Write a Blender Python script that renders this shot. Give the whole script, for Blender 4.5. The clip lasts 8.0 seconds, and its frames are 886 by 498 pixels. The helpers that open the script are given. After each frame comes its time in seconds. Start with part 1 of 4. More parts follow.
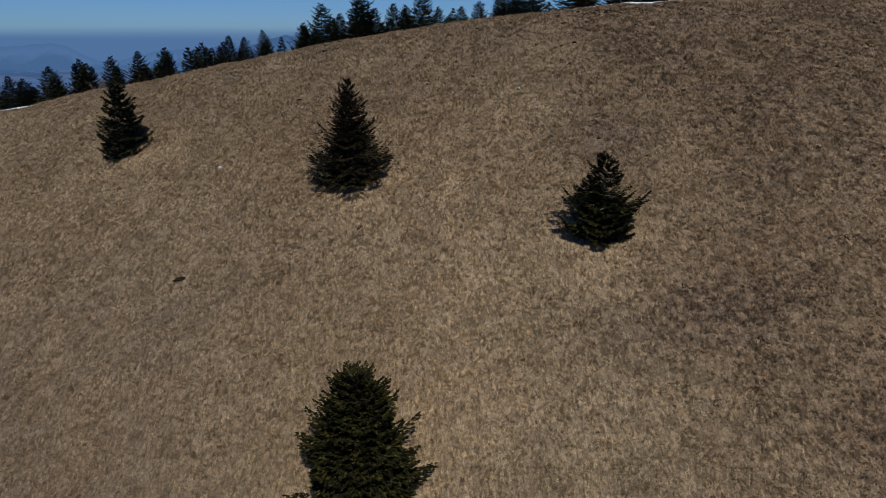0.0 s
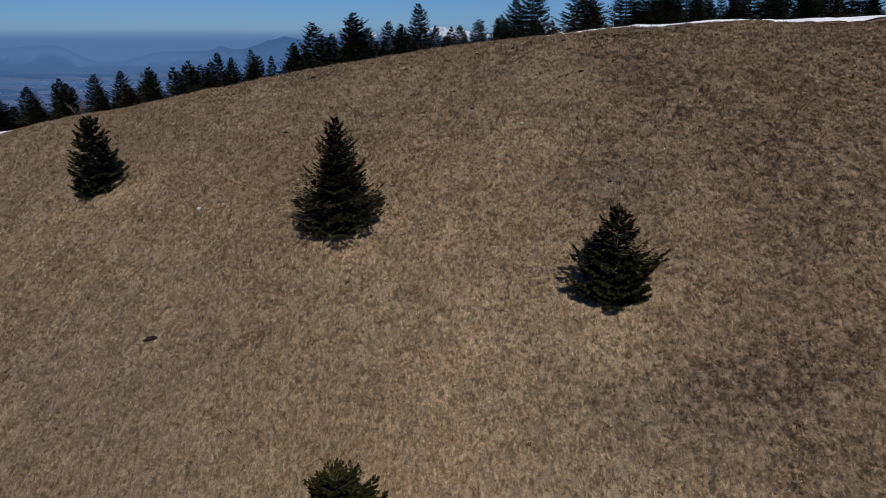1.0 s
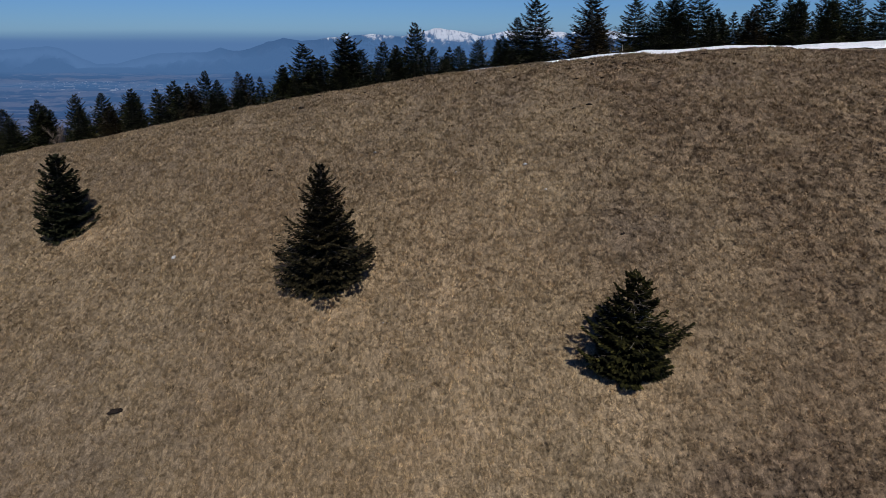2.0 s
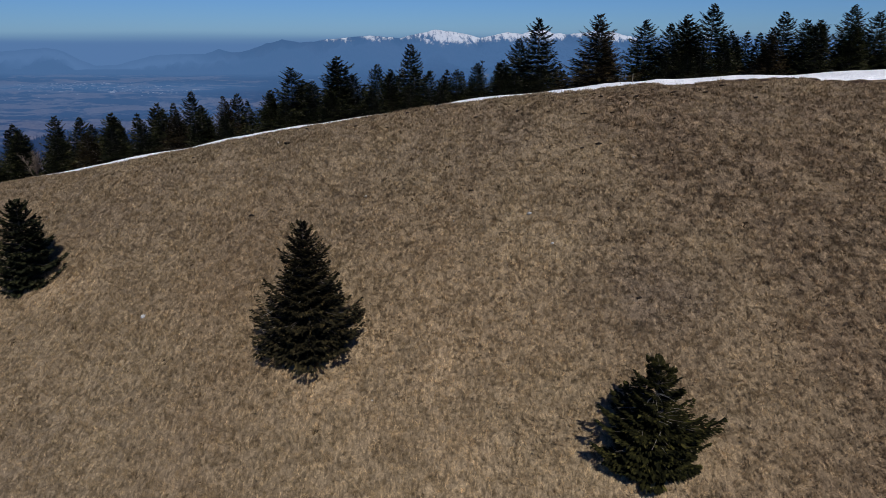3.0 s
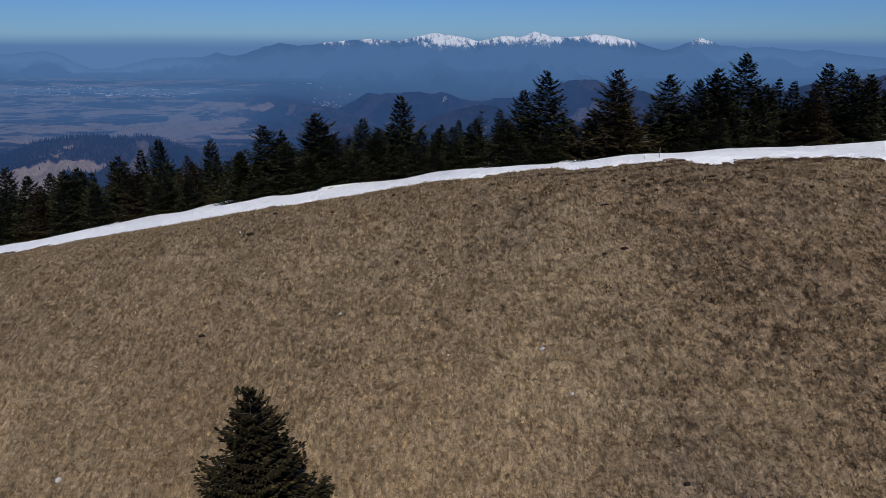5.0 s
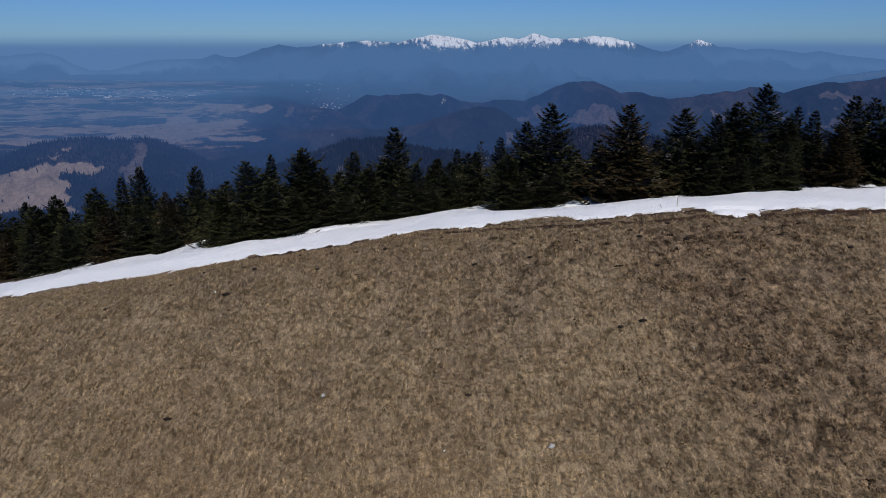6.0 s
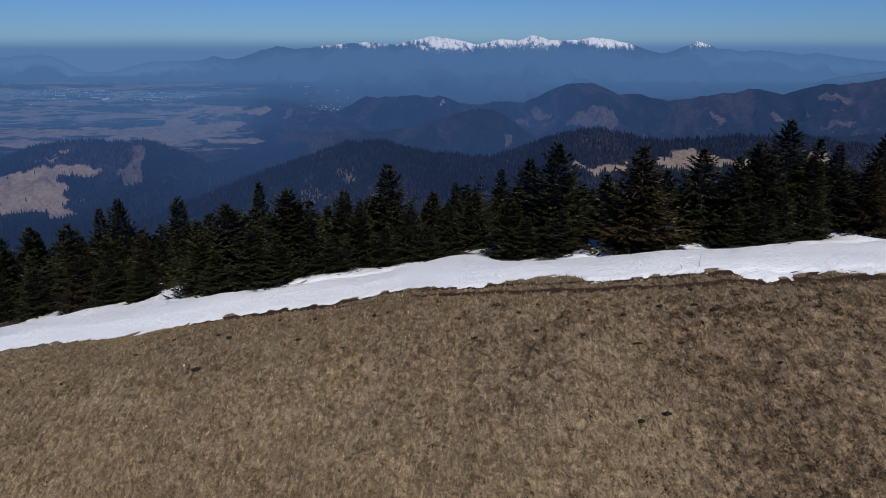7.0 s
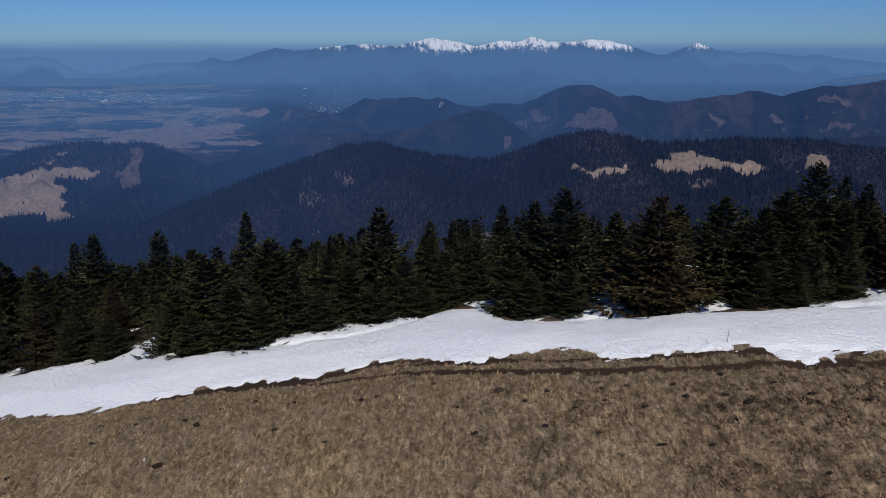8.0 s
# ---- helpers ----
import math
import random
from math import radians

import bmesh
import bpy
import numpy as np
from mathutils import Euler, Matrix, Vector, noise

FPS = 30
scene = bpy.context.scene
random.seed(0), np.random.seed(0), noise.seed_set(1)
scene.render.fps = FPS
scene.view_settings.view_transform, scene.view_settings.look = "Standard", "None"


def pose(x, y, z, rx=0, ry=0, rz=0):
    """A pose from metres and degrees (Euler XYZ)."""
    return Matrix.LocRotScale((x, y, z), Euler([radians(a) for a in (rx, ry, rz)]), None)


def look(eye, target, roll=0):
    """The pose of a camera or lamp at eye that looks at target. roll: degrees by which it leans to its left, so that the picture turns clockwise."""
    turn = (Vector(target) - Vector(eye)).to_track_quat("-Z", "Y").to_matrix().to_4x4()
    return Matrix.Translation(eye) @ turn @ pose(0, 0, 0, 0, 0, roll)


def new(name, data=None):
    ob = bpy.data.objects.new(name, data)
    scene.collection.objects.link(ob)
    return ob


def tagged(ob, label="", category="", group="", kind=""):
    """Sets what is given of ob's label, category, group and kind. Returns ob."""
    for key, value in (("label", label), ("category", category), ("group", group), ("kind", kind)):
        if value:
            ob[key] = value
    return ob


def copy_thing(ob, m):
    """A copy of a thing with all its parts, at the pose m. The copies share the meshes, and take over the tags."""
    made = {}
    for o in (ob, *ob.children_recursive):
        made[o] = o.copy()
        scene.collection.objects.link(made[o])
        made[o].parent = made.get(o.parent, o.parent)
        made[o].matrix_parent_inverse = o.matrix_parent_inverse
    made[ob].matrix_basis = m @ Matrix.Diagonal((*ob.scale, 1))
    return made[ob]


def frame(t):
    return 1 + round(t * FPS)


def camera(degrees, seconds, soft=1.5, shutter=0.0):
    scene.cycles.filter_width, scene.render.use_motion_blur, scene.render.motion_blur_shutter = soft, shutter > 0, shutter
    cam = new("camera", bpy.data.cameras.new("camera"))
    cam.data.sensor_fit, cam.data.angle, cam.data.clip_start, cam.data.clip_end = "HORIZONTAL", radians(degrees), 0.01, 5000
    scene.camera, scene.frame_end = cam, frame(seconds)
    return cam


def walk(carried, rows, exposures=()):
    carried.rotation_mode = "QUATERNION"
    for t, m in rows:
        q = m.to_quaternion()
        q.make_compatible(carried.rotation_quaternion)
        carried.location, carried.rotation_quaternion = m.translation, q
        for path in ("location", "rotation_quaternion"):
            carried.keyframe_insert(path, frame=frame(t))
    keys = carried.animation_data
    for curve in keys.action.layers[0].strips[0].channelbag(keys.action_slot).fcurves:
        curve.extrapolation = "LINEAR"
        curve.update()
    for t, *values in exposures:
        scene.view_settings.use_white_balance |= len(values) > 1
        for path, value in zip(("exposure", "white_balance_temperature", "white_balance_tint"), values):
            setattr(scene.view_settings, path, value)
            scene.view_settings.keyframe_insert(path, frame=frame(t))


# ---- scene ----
cam = camera(66.0, 8.0, soft=0.75)
# seconds, eye, turn about x, y, z
PATH = [
    (0, 2.077, 0.595, 3.238, 71.996, 0.0, 0.628),
    (0.5, 2.15, 3.605, 4.465, 72.039, 0.0, 0.596),
    (1, 2.225, 6.626, 5.699, 72.082, 0.0, 0.563),
    (1.5, 2.3, 9.658, 6.939, 72.126, 0.0, 0.529),
    (2, 2.377, 12.7, 8.184, 72.17, 0.0, 0.493),
    (2.5, 2.455, 15.754, 9.434, 72.215, 0.0, 0.457),
    (3, 2.535, 18.818, 10.691, 72.26, 0.0, 0.42),
    (3.5, 2.615, 21.893, 11.953, 72.305, 0.0, 0.381),
    (4, 2.696, 24.979, 13.22, 72.351, 0.0, 0.342),
    (4.5, 2.779, 28.076, 14.494, 72.396, 0.0, 0.301),
    (5, 2.863, 31.184, 15.773, 72.443, 0.0, 0.259),
    (5.5, 2.948, 34.303, 17.057, 72.489, 0.0, 0.217),
    (6, 3.034, 37.432, 18.348, 72.536, 0.0, 0.173),
    (6.5, 3.122, 40.573, 19.644, 72.584, 0.0, 0.128),
    (7, 3.21, 43.724, 20.946, 72.631, 0.0, 0.082),
    (7.5, 3.3, 46.886, 22.253, 72.679, 0.0, 0.034),
    (8, 3.391, 50.059, 23.566, 72.728, 0.0, -0.014),
]
walk(cam, [(t, pose(x, y, z, rx, ry, rz)) for t, x, y, z, rx, ry, rz in PATH], exposures=[(0, -0.18), (2.5, -0.03), (8, 0.0)])

# ---- light: a spring sun high behind the camera, a little to the right ----
SUN_AZIMUTH, SUN_HEIGHT = 168.0, 46.0  # degrees clockwise from +y, degrees above the horizon
a, e = radians(SUN_AZIMUTH), radians(SUN_HEIGHT)
sun_way = Vector((math.sin(a) * math.cos(e), math.cos(a) * math.cos(e), math.sin(e)))
sun = new("sun", bpy.data.lights.new("sun", "SUN"))
sun.data.energy, sun.data.angle, sun.data.color = 3.6, radians(0.5), (1.0, 0.95, 0.87)
sun.matrix_world = look(sun_way * 100, (0, 0, 0))

world = bpy.data.worlds.new("sky")
scene.world = world
world.use_nodes = True
wn = world.node_tree.nodes
sky = wn.new("ShaderNodeTexSky")
sky.sky_type, sky.sun_disc = "NISHITA", False
sky.sun_elevation, sky.sun_rotation = e, a
sky.altitude, sky.air_density, sky.dust_density, sky.ozone_density = 1500, 1.0, 0.2, 1.5
tint = wn.new("ShaderNodeMix")
tint.data_type, tint.blend_type = "RGBA", "MULTIPLY"
tint.inputs[0].default_value = 1.0
tint.inputs[7].default_value = (0.30, 0.56, 1.10, 1)
world.node_tree.links.new(sky.outputs[0], tint.inputs[6])
world.node_tree.links.new(tint.outputs[2], wn["Background"].inputs[0])
wn["Background"].inputs[1].default_value = 0.062


# ---- noise over a plan ----
def lattice(ix, iy, seed):
    h = (ix.astype(np.int64) * 374761393 + iy.astype(np.int64) * 668265263 + seed * 974634777) & 0xFFFFFFFF
    h = ((h ^ (h >> 13)) * 1274126177) & 0xFFFFFFFF
    h = ((h ^ (h >> 16)) * 1103515245) & 0xFFFFFFFF
    return ((h ^ (h >> 15)) & 0xFFFFFF) / float(0xFFFFFF)


def value_noise(x, y, seed=0):
    """Smooth noise from 0 to 1 with cells of one unit."""
    x, y = np.asarray(x, float), np.asarray(y, float)
    ix, iy = np.floor(x), np.floor(y)
    fx, fy = x - ix, y - iy
    fx, fy = fx * fx * (3 - 2 * fx), fy * fy * (3 - 2 * fy)
    n00, n10 = lattice(ix, iy, seed), lattice(ix + 1, iy, seed)
    n01, n11 = lattice(ix, iy + 1, seed), lattice(ix + 1, iy + 1, seed)
    return (n00 * (1 - fx) + n10 * fx) * (1 - fy) + (n01 * (1 - fx) + n11 * fx) * fy


def fbm(x, y, octaves=4, seed=0):
    """Layered noise, about -1 to 1."""
    total, size, norm = 0.0, 1.0, 0.0
    for k in range(octaves):
        c, s = math.cos(0.6 * k), math.sin(0.6 * k)
        total = total + size * (2 * value_noise((x * c - y * s) * 2 ** k, (x * s + y * c) * 2 ** k, seed + k) - 1)
        norm += size
        size *= 0.5
    return total / norm * 1.6


def ramp(v, lo, hi):
    t = np.clip((v - lo) / (hi - lo), 0, 1)
    return t * t * (3 - 2 * t)


# ---- the lie of the land ----
def hill(x, y):
    """The smooth form of the meadow slope, its crest and the wooded back of the hill."""
    x, y = np.asarray(x, float), np.asarray(y, float)
    x = 130 * np.tanh(x / 130)
    u, v = x / 40, (y - 70) / 40
    over = np.logaddexp(0, (y - 85 + 0.05 * x) / 1.5) * 1.5 / 40
    shoulders = -1.1 * ramp(-x, 10, 50) - 1.5 * ramp(x, 26, 46) * (1 - 0.7 * ramp(y, 87, 93)) + 0.25 * np.exp(-(x / 12) ** 2) * ramp(y, 80, 87)
    brow = np.interp(x, (-34, -26, -14, -6, 0, 5, 12, 18, 30), (0.2, 0.4, 0.42, 0.2, 0.28, 0.0, 0.0, 0.12, 0.0))
    back = np.interp(x, (-34, -22, -14, -8, -4, 2, 10, 14, 20, 30), (-0.3, -0.48, -0.3, 0.1, 0.25, 0.05, 0.0, 0.1, 0.2, 0.1))
    shoulders = shoulders - brow * ramp(y, 86.5, 91) - back * ramp(y, 91, 97) - 0.35 * ramp(-x, 34, 56)
    return shoulders - 3.707 + 6.708 * u - 0.982 * u * u - 1.063 * u * v + 20.5 * v - 2.776 * v * v - 23.026 * over + 0.071 * u * over


def rut_line(x):
    """Where the near wheel rut of the crest track runs."""
    x = np.asarray(x, float)
    return 87.9 - 0.12 * x + 0.25 * np.sin(x * 0.23 + 1.0) + 0.8 * np.exp(-((x + 3) / 7) ** 2)


def snow_edge(x):
    """The lower rim of the snow drift along the crest."""
    x = np.asarray(x, float)
    edge = 90.6 - 0.0016 * (x + 2) ** 2 - 0.035 * (x + 6)
    edge = edge - 0.6 * np.exp(-((x - 4.5) / 2.0) ** 2) + 0.8 * np.exp(-((x + 0.5) / 2.5) ** 2) - 1.2 * ramp(x, 12.6, 13.2) + 0.5 * np.exp(-((x + 10) / 3) ** 2)
    edge = edge + 0.25 * np.exp(-((x - 21.5) / 1.6) ** 2) - 2.2 * ramp(x, 22.2, 23.4) + 0.7 * np.exp(-((x - 28) / 1.5) ** 2)
    edge = edge + 0.75 * (1 - ramp(x, 3, 9)) + 1.2 * ramp(-x, 22, 28)
    edge = edge + np.interp(x, (-34, -30, -25, -18, -14, -6, 0, 6, 10, 14, 18, 22, 26, 30, 36), (-0.3, 0.6, 0.1, -0.8, 0.0, -0.4, 0.2, -0.9, 0.2, -0.7, -0.3, -0.6, 0.9, 0.8, 0.5))
    return edge + 3.0 * ramp(-x, 25, 50) - 1.3 * ramp(-x, 41, 50) + 0.22 * fbm(x * 0.8, x * 0 + 3.3, 3, 5)


def mud_at(x, y):
    """Bare wet soil: two wheel ruts and the rim of the melting snow."""
    near = np.exp(-((y - rut_line(x) - 0.12 * fbm(x * 1.2, y * 0, 2, 21)) / 0.29) ** 2)
    far = 0.75 * np.exp(-((y - rut_line(x) - 1.55 - 0.2 * fbm(x * 0.9, y * 0, 2, 22)) / 0.3) ** 2)
    west = np.exp(-((x + 7) / 7.5) ** 2)
    rim = 1.1 * np.exp(-((y - snow_edge(x) + 0.3 + 0.3 * west) / (0.36 + 0.3 * west)) ** 2) * (0.42 + 0.8 * np.exp(-((x + 7) / 6.5) ** 2) - 0.27 * ramp(x, 6, 10) * (1 - ramp(x, 21, 24)))
    blot = 0.7 * np.exp(-(((x - 22.4) / 1.0) ** 2 + ((y - 86.6) / 0.5) ** 2))
    return np.clip(1.5 * near * ramp(x, -8, 0) * ramp(fbm(x * 0.35, y * 0, 2, 25), -1.9, -0.5) + far * ramp(x, -4, 4) + rim + blot, 0, 1)


def ground_z(x, y):
    """The meadow with its hummocks and the ruts."""
    x, y = np.asarray(x, float), np.asarray(y, float)
    z = hill(x, y) + 0.28 * fbm(x / 9, y / 9, 2, 1) + 0.10 * fbm(x / 1.6, y / 1.6, 3, 2) * (1 - 0.6 * ramp(y, 86, 88))
    return z - 0.14 * mud_at(x, y)


# ---- materials ----
def material(name, roughness=0.9):
    m = bpy.data.materials.new(name)
    m.use_nodes = True
    b = m.node_tree.nodes["Principled BSDF"]
    b.inputs["Roughness"].default_value = roughness
    b.inputs["Specular IOR Level"].default_value = 0.2
    return m, m.node_tree.nodes, m.node_tree.links, b


def noise_node(n, l, scale, detail=4.0, rough=0.6, vector=None, kind="ShaderNodeTexNoise"):
    t = n.new(kind)
    t.inputs["Scale"].default_value = scale
    t.inputs["Detail"].default_value = detail
    t.inputs["Roughness"].default_value = rough
    if vector:
        l.new(vector, t.inputs["Vector"])
    return t.outputs[0]


def ramp_node(n, l, value, *stops):
    r = n.new("ShaderNodeValToRGB")
    l.new(value, r.inputs[0])
    els = r.color_ramp.elements
    while len(els) < len(stops):
        els.new(0.5)
    for el, (p, c) in zip(els, stops):
        el.position, el.color = p, (*c, 1) if len(c) == 3 else c
    return r.outputs[0]


def blend(n, l, fac, a_col, b_col, mode="MIX"):
    m = n.new("ShaderNodeMix")
    m.data_type, m.blend_type = "RGBA", mode
    for sock, v in ((m.inputs[0], fac), (m.inputs[6], a_col), (m.inputs[7], b_col)):
        if isinstance(v, (int, float)):
            sock.default_value = v
        elif isinstance(v, tuple):
            sock.default_value = (*v, 1)
        else:
            l.new(v, sock)
    return m.outputs[2]


def calc(n, l, op, a_val, b_val=0.0, clamp=False):
    m = n.new("ShaderNodeMath")
    m.operation, m.use_clamp = op, clamp
    for sock, v in ((m.inputs[0], a_val), (m.inputs[1], b_val)):
        if isinstance(v, (int, float)):
            sock.default_value = v
        else:
            l.new(v, sock)
    return m.outputs[0]


def bump(n, l, b, height, strength, distance):
    k = n.new("ShaderNodeBump")
    k.inputs["Strength"].default_value, k.inputs["Distance"].default_value = strength, distance
    l.new(height, k.inputs["Height"])
    l.new(k.outputs[0], b.inputs["Normal"])


def attribute(n, name):
    at = n.new("ShaderNodeAttribute")
    at.attribute_name = name
    return at.outputs["Fac"]


def place(n):
    return n.new("ShaderNodeNewGeometry").outputs["Position"]


STRAW, DULL, RUSSET, GREY = (0.264, 0.209, 0.137), (0.186, 0.146, 0.095), (0.188, 0.139, 0.088), (0.163, 0.131, 0.098)


def meadow_colour(n, l):
    """Dry winter grass: straw, dull, russet and greyish stretches over a meadow."""
    p = place(n)
    big = noise_node(n, l, 0.055, 3, 0.55, p)
    mid = noise_node(n, l, 0.33, 4, 0.65, p)
    fine = noise_node(n, l, 3.4, 5, 0.7, p)
    c = blend(n, l, ramp_node(n, l, mid, (0.32, (0, 0, 0)), (0.68, (1, 1, 1))), DULL, STRAW)
    c = blend(n, l, ramp_node(n, l, big, (0.42, (0, 0, 0)), (0.66, (0.75, 0.75, 0.75))), c, RUSSET)
    c = blend(n, l, calc(n, l, "MULTIPLY", attribute(n, "bare"), 0.8), c, GREY)
    c = blend(n, l, calc(n, l, "MULTIPLY", attribute(n, "lush"), 0.7), c, (0.315, 0.240, 0.155))
    c = blend(n, l, calc(n, l, "MULTIPLY", attribute(n, "heath"), 0.55), c, (0.132, 0.097, 0.070))
    heath = noise_node(n, l, 0.9, 5, 0.7, p)
    c = blend(n, l, calc(n, l, "MULTIPLY", attribute(n, "heath"), ramp_node(n, l, heath, (0.46, (0, 0, 0)), (0.66, (0.6, 0.6, 0.6)))), c, (0.095, 0.068, 0.048))
    c = blend(n, l, 1.0, c, ramp_node(n, l, fine, (0.32, (0.74, 0.72, 0.69)), (0.50, (1.0, 1.0, 1.0)), (0.68, (1.24, 1.23, 1.20))), "MULTIPLY")
    mottle = noise_node(n, l, 1.5, 3, 0.6, p)
    c = blend(n, l, attribute(n, "heath"), c, blend(n, l, 1.0, c, ramp_node(n, l, mottle, (0.36, (0.52, 0.51, 0.50)), (0.50, (0.95, 0.95, 0.95)), (0.64, (1.38, 1.37, 1.34))), "MULTIPLY"))
    lay = n.new("ShaderNodeMapping")  # blades combed down the slope
    lay.inputs["Scale"].default_value = (1.0, 0.42, 0.42)
    l.new(p, lay.inputs["Vector"])
    tuft = n.new("ShaderNodeTexNoise")
    tuft.inputs["Scale"].default_value, tuft.inputs["Detail"].default_value, tuft.inputs["Roughness"].default_value, tuft.inputs["Distortion"].default_value = 4.6, 3.0, 0.62, 0.9
    l.new(lay.outputs[0], tuft.inputs["Vector"])
    return blend(n, l, 1.0, c, ramp_node(n, l, tuft.outputs[0], (0.33, (0.50, 0.48, 0.45)), (0.50, (0.98, 0.97, 0.96)), (0.66, (1.50, 1.47, 1.42))), "MULTIPLY")


def make_ground():
    m, n, l, b = material("dry_meadow", 0.95)
    c = blend(n, l, 1.0, meadow_colour(n, l), (0.95, 0.93, 0.92), "MULTIPLY")
    p = place(n)
    c = blend(n, l, 1.0, c, ramp_node(n, l, noise_node(n, l, 13.0, 3, 0.6, p), (0.34, (0.66, 0.65, 0.63)), (0.66, (1.32, 1.31, 1.28))), "MULTIPLY")
    spots = noise_node(n, l, 1.4, 6, 0.75, p)
    c = blend(n, l, ramp_node(n, l, spots, (0.66, (0, 0, 0)), (0.76, (0.6, 0.6, 0.6))), c, (0.08, 0.055, 0.036))
    mud = calc(n, l, "ADD", attribute(n, "mud"), calc(n, l, "MULTIPLY", calc(n, l, "SUBTRACT", noise_node(n, l, 3.5, 5, 0.7, p), 0.5), 0.9))
    c = blend(n, l, ramp_node(n, l, mud, (0.26, (0, 0, 0)), (0.50, (1, 1, 1))), c, (0.038, 0.021, 0.013))
    c = blend(n, l, attribute(n, "wood"), c, (0.055, 0.038, 0.024))
    l.new(c, b.inputs["Base Color"])
    bump(n, l, b, noise_node(n, l, 5.0, 5, 0.7, p), 0.8, 0.14)
    return m


def make_grass():
    m, n, l, b = material("dry_grass", 0.85)
    c = meadow_colour(n, l)
    c = blend(n, l, 1.0, c, ramp_node(n, l, attribute(n, "shade"), (0.0, (0.74, 0.72, 0.69)), (0.5, (1.0, 0.99, 0.98)), (0.85, (1.16, 1.15, 1.13)), (1.0, (1.4, 1.38, 1.34))), "MULTIPLY")
    rnd = n.new("ShaderNodeNewGeometry").outputs["Random Per Island"]
    c = blend(n, l, 1.0, c, ramp_node(n, l, rnd, (0.0, (0.84, 0.83, 0.81)), (1.0, (1.2, 1.19, 1.17))), "MULTIPLY")
    c = blend(n, l, 1.0, c, (1.6, 1.6, 1.6), "MULTIPLY")
    tilt, unit = n.new("ShaderNodeVectorMath"), n.new("ShaderNodeVectorMath")  # thin blades let half of the light through and shade like the sward
    tilt.operation, unit.operation = "MULTIPLY_ADD", "NORMALIZE"
    l.new(n.new("ShaderNodeNewGeometry").outputs["Normal"], tilt.inputs[0])
    tilt.inputs[1].default_value, tilt.inputs[2].default_value = (0.35, 0.35, 0.35), (-0.12, -0.42, 0.88)
    l.new(tilt.outputs[0], unit.inputs[0])
    l.new(unit.outputs[0], b.inputs["Normal"])
    back, mix = n.new("ShaderNodeBsdfTranslucent"), n.new("ShaderNodeMixShader")
    for sock in (b.inputs["Base Color"], back.inputs["Color"]):
        l.new(c, sock)
    l.new(unit.outputs[0], back.inputs["Normal"])
    mix.inputs[0].default_value = 0.5
    l.new(b.outputs[0], mix.inputs[1])
    l.new(back.outputs[0], mix.inputs[2])
    l.new(mix.outputs[0], n["Material Output"].inputs[0])
    return m


def make_needles(name, dark, light, tip):
    m, n, l, b = material(name, 0.9)
    b.inputs["Specular IOR Level"].default_value = 0.06
    rnd = n.new("ShaderNodeNewGeometry").outputs["Random Per Island"]
    c = ramp_node(n, l, rnd, (0.0, dark), (0.85, light), (1.0, tip))
    own = n.new("ShaderNodeObjectInfo").outputs["Random"]
    c = blend(n, l, 1.0, c, ramp_node(n, l, own, (0.0, (0.75, 0.72, 0.8)), (1.0, (1.15, 1.1, 0.95))), "MULTIPLY")
    patch = noise_node(n, l, 1.3, 3, 0.6, place(n))
    c = blend(n, l, 1.0, c, ramp_node(n, l, patch, (0.3, (0.65, 0.65, 0.65)), (0.7, (1.3, 1.25, 1.1))), "MULTIPLY")
    l.new(c, b.inputs["Base Color"])
    return m


def make_plain(name, lo, hi, scale, depth=0.02, roughness=0.9):
    m, n, l, b = material(name, roughness)
    p = place(n)
    l.new(ramp_node(n, l, noise_node(n, l, scale, 6, 0.7, p), (0.3, lo), (0.7, hi)), b.inputs["Base Color"])
    bump(n, l, b, noise_node(n, l, scale * 3, 5, 0.7, p), 0.7, depth)
    return m


def make_snow():
    m, n, l, b = material("old_snow", 0.55)
    p = place(n)
    dirt = noise_node(n, l, 1.1, 6, 0.7, p)
    c = blend(n, l, ramp_node(n, l, dirt, (0.55, (0, 0, 0)), (0.8, (0.35, 0.35, 0.35))), (0.94, 0.955, 0.98), (0.74, 0.74, 0.74))
    grain = n.new("ShaderNodeMapping")
    grain.inputs["Scale"].default_value = (0.8, 4.0, 1.0)
    l.new(p, grain.inputs["Vector"])
    c = blend(n, l, ramp_node(n, l, noise_node(n, l, 2.0, 5, 0.75, grain.outputs[0]), (0.45, (0, 0, 0)), (0.72, (0.22, 0.22, 0.22))), c, (0.78, 0.81, 0.87))
    c = blend(n, l, ramp_node(n, l, attribute(n, "rim"), (0.35, (0, 0, 0)), (1.0, (0.55, 0.55, 0.55))), c, (0.42, 0.38, 0.34))
    l.new(c, b.inputs["Base Color"])
    along = n.new("ShaderNodeMapping")
    along.inputs["Scale"].default_value = (1.0, 3.2, 1.0)
    l.new(p, along.inputs["Vector"])
    bump(n, l, b, noise_node(n, l, 2.4, 6, 0.7, along.outputs[0]), 1.0, 0.16)
    return m


def paint_haze(n, l, surface, haze):
    """Paints haze onto a far surface by mixing in a blue glow."""
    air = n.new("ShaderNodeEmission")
    l.new(ramp_node(n, l, attribute(n, "haze"), (0.25, HAZE_NEAR), (0.64, HAZE_MID), (0.86, HAZE_DEEP), (0.98, HAZE_FAR)), air.inputs[0])
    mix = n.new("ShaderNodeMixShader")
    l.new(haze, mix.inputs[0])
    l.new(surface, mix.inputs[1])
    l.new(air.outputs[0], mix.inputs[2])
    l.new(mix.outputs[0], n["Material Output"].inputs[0])


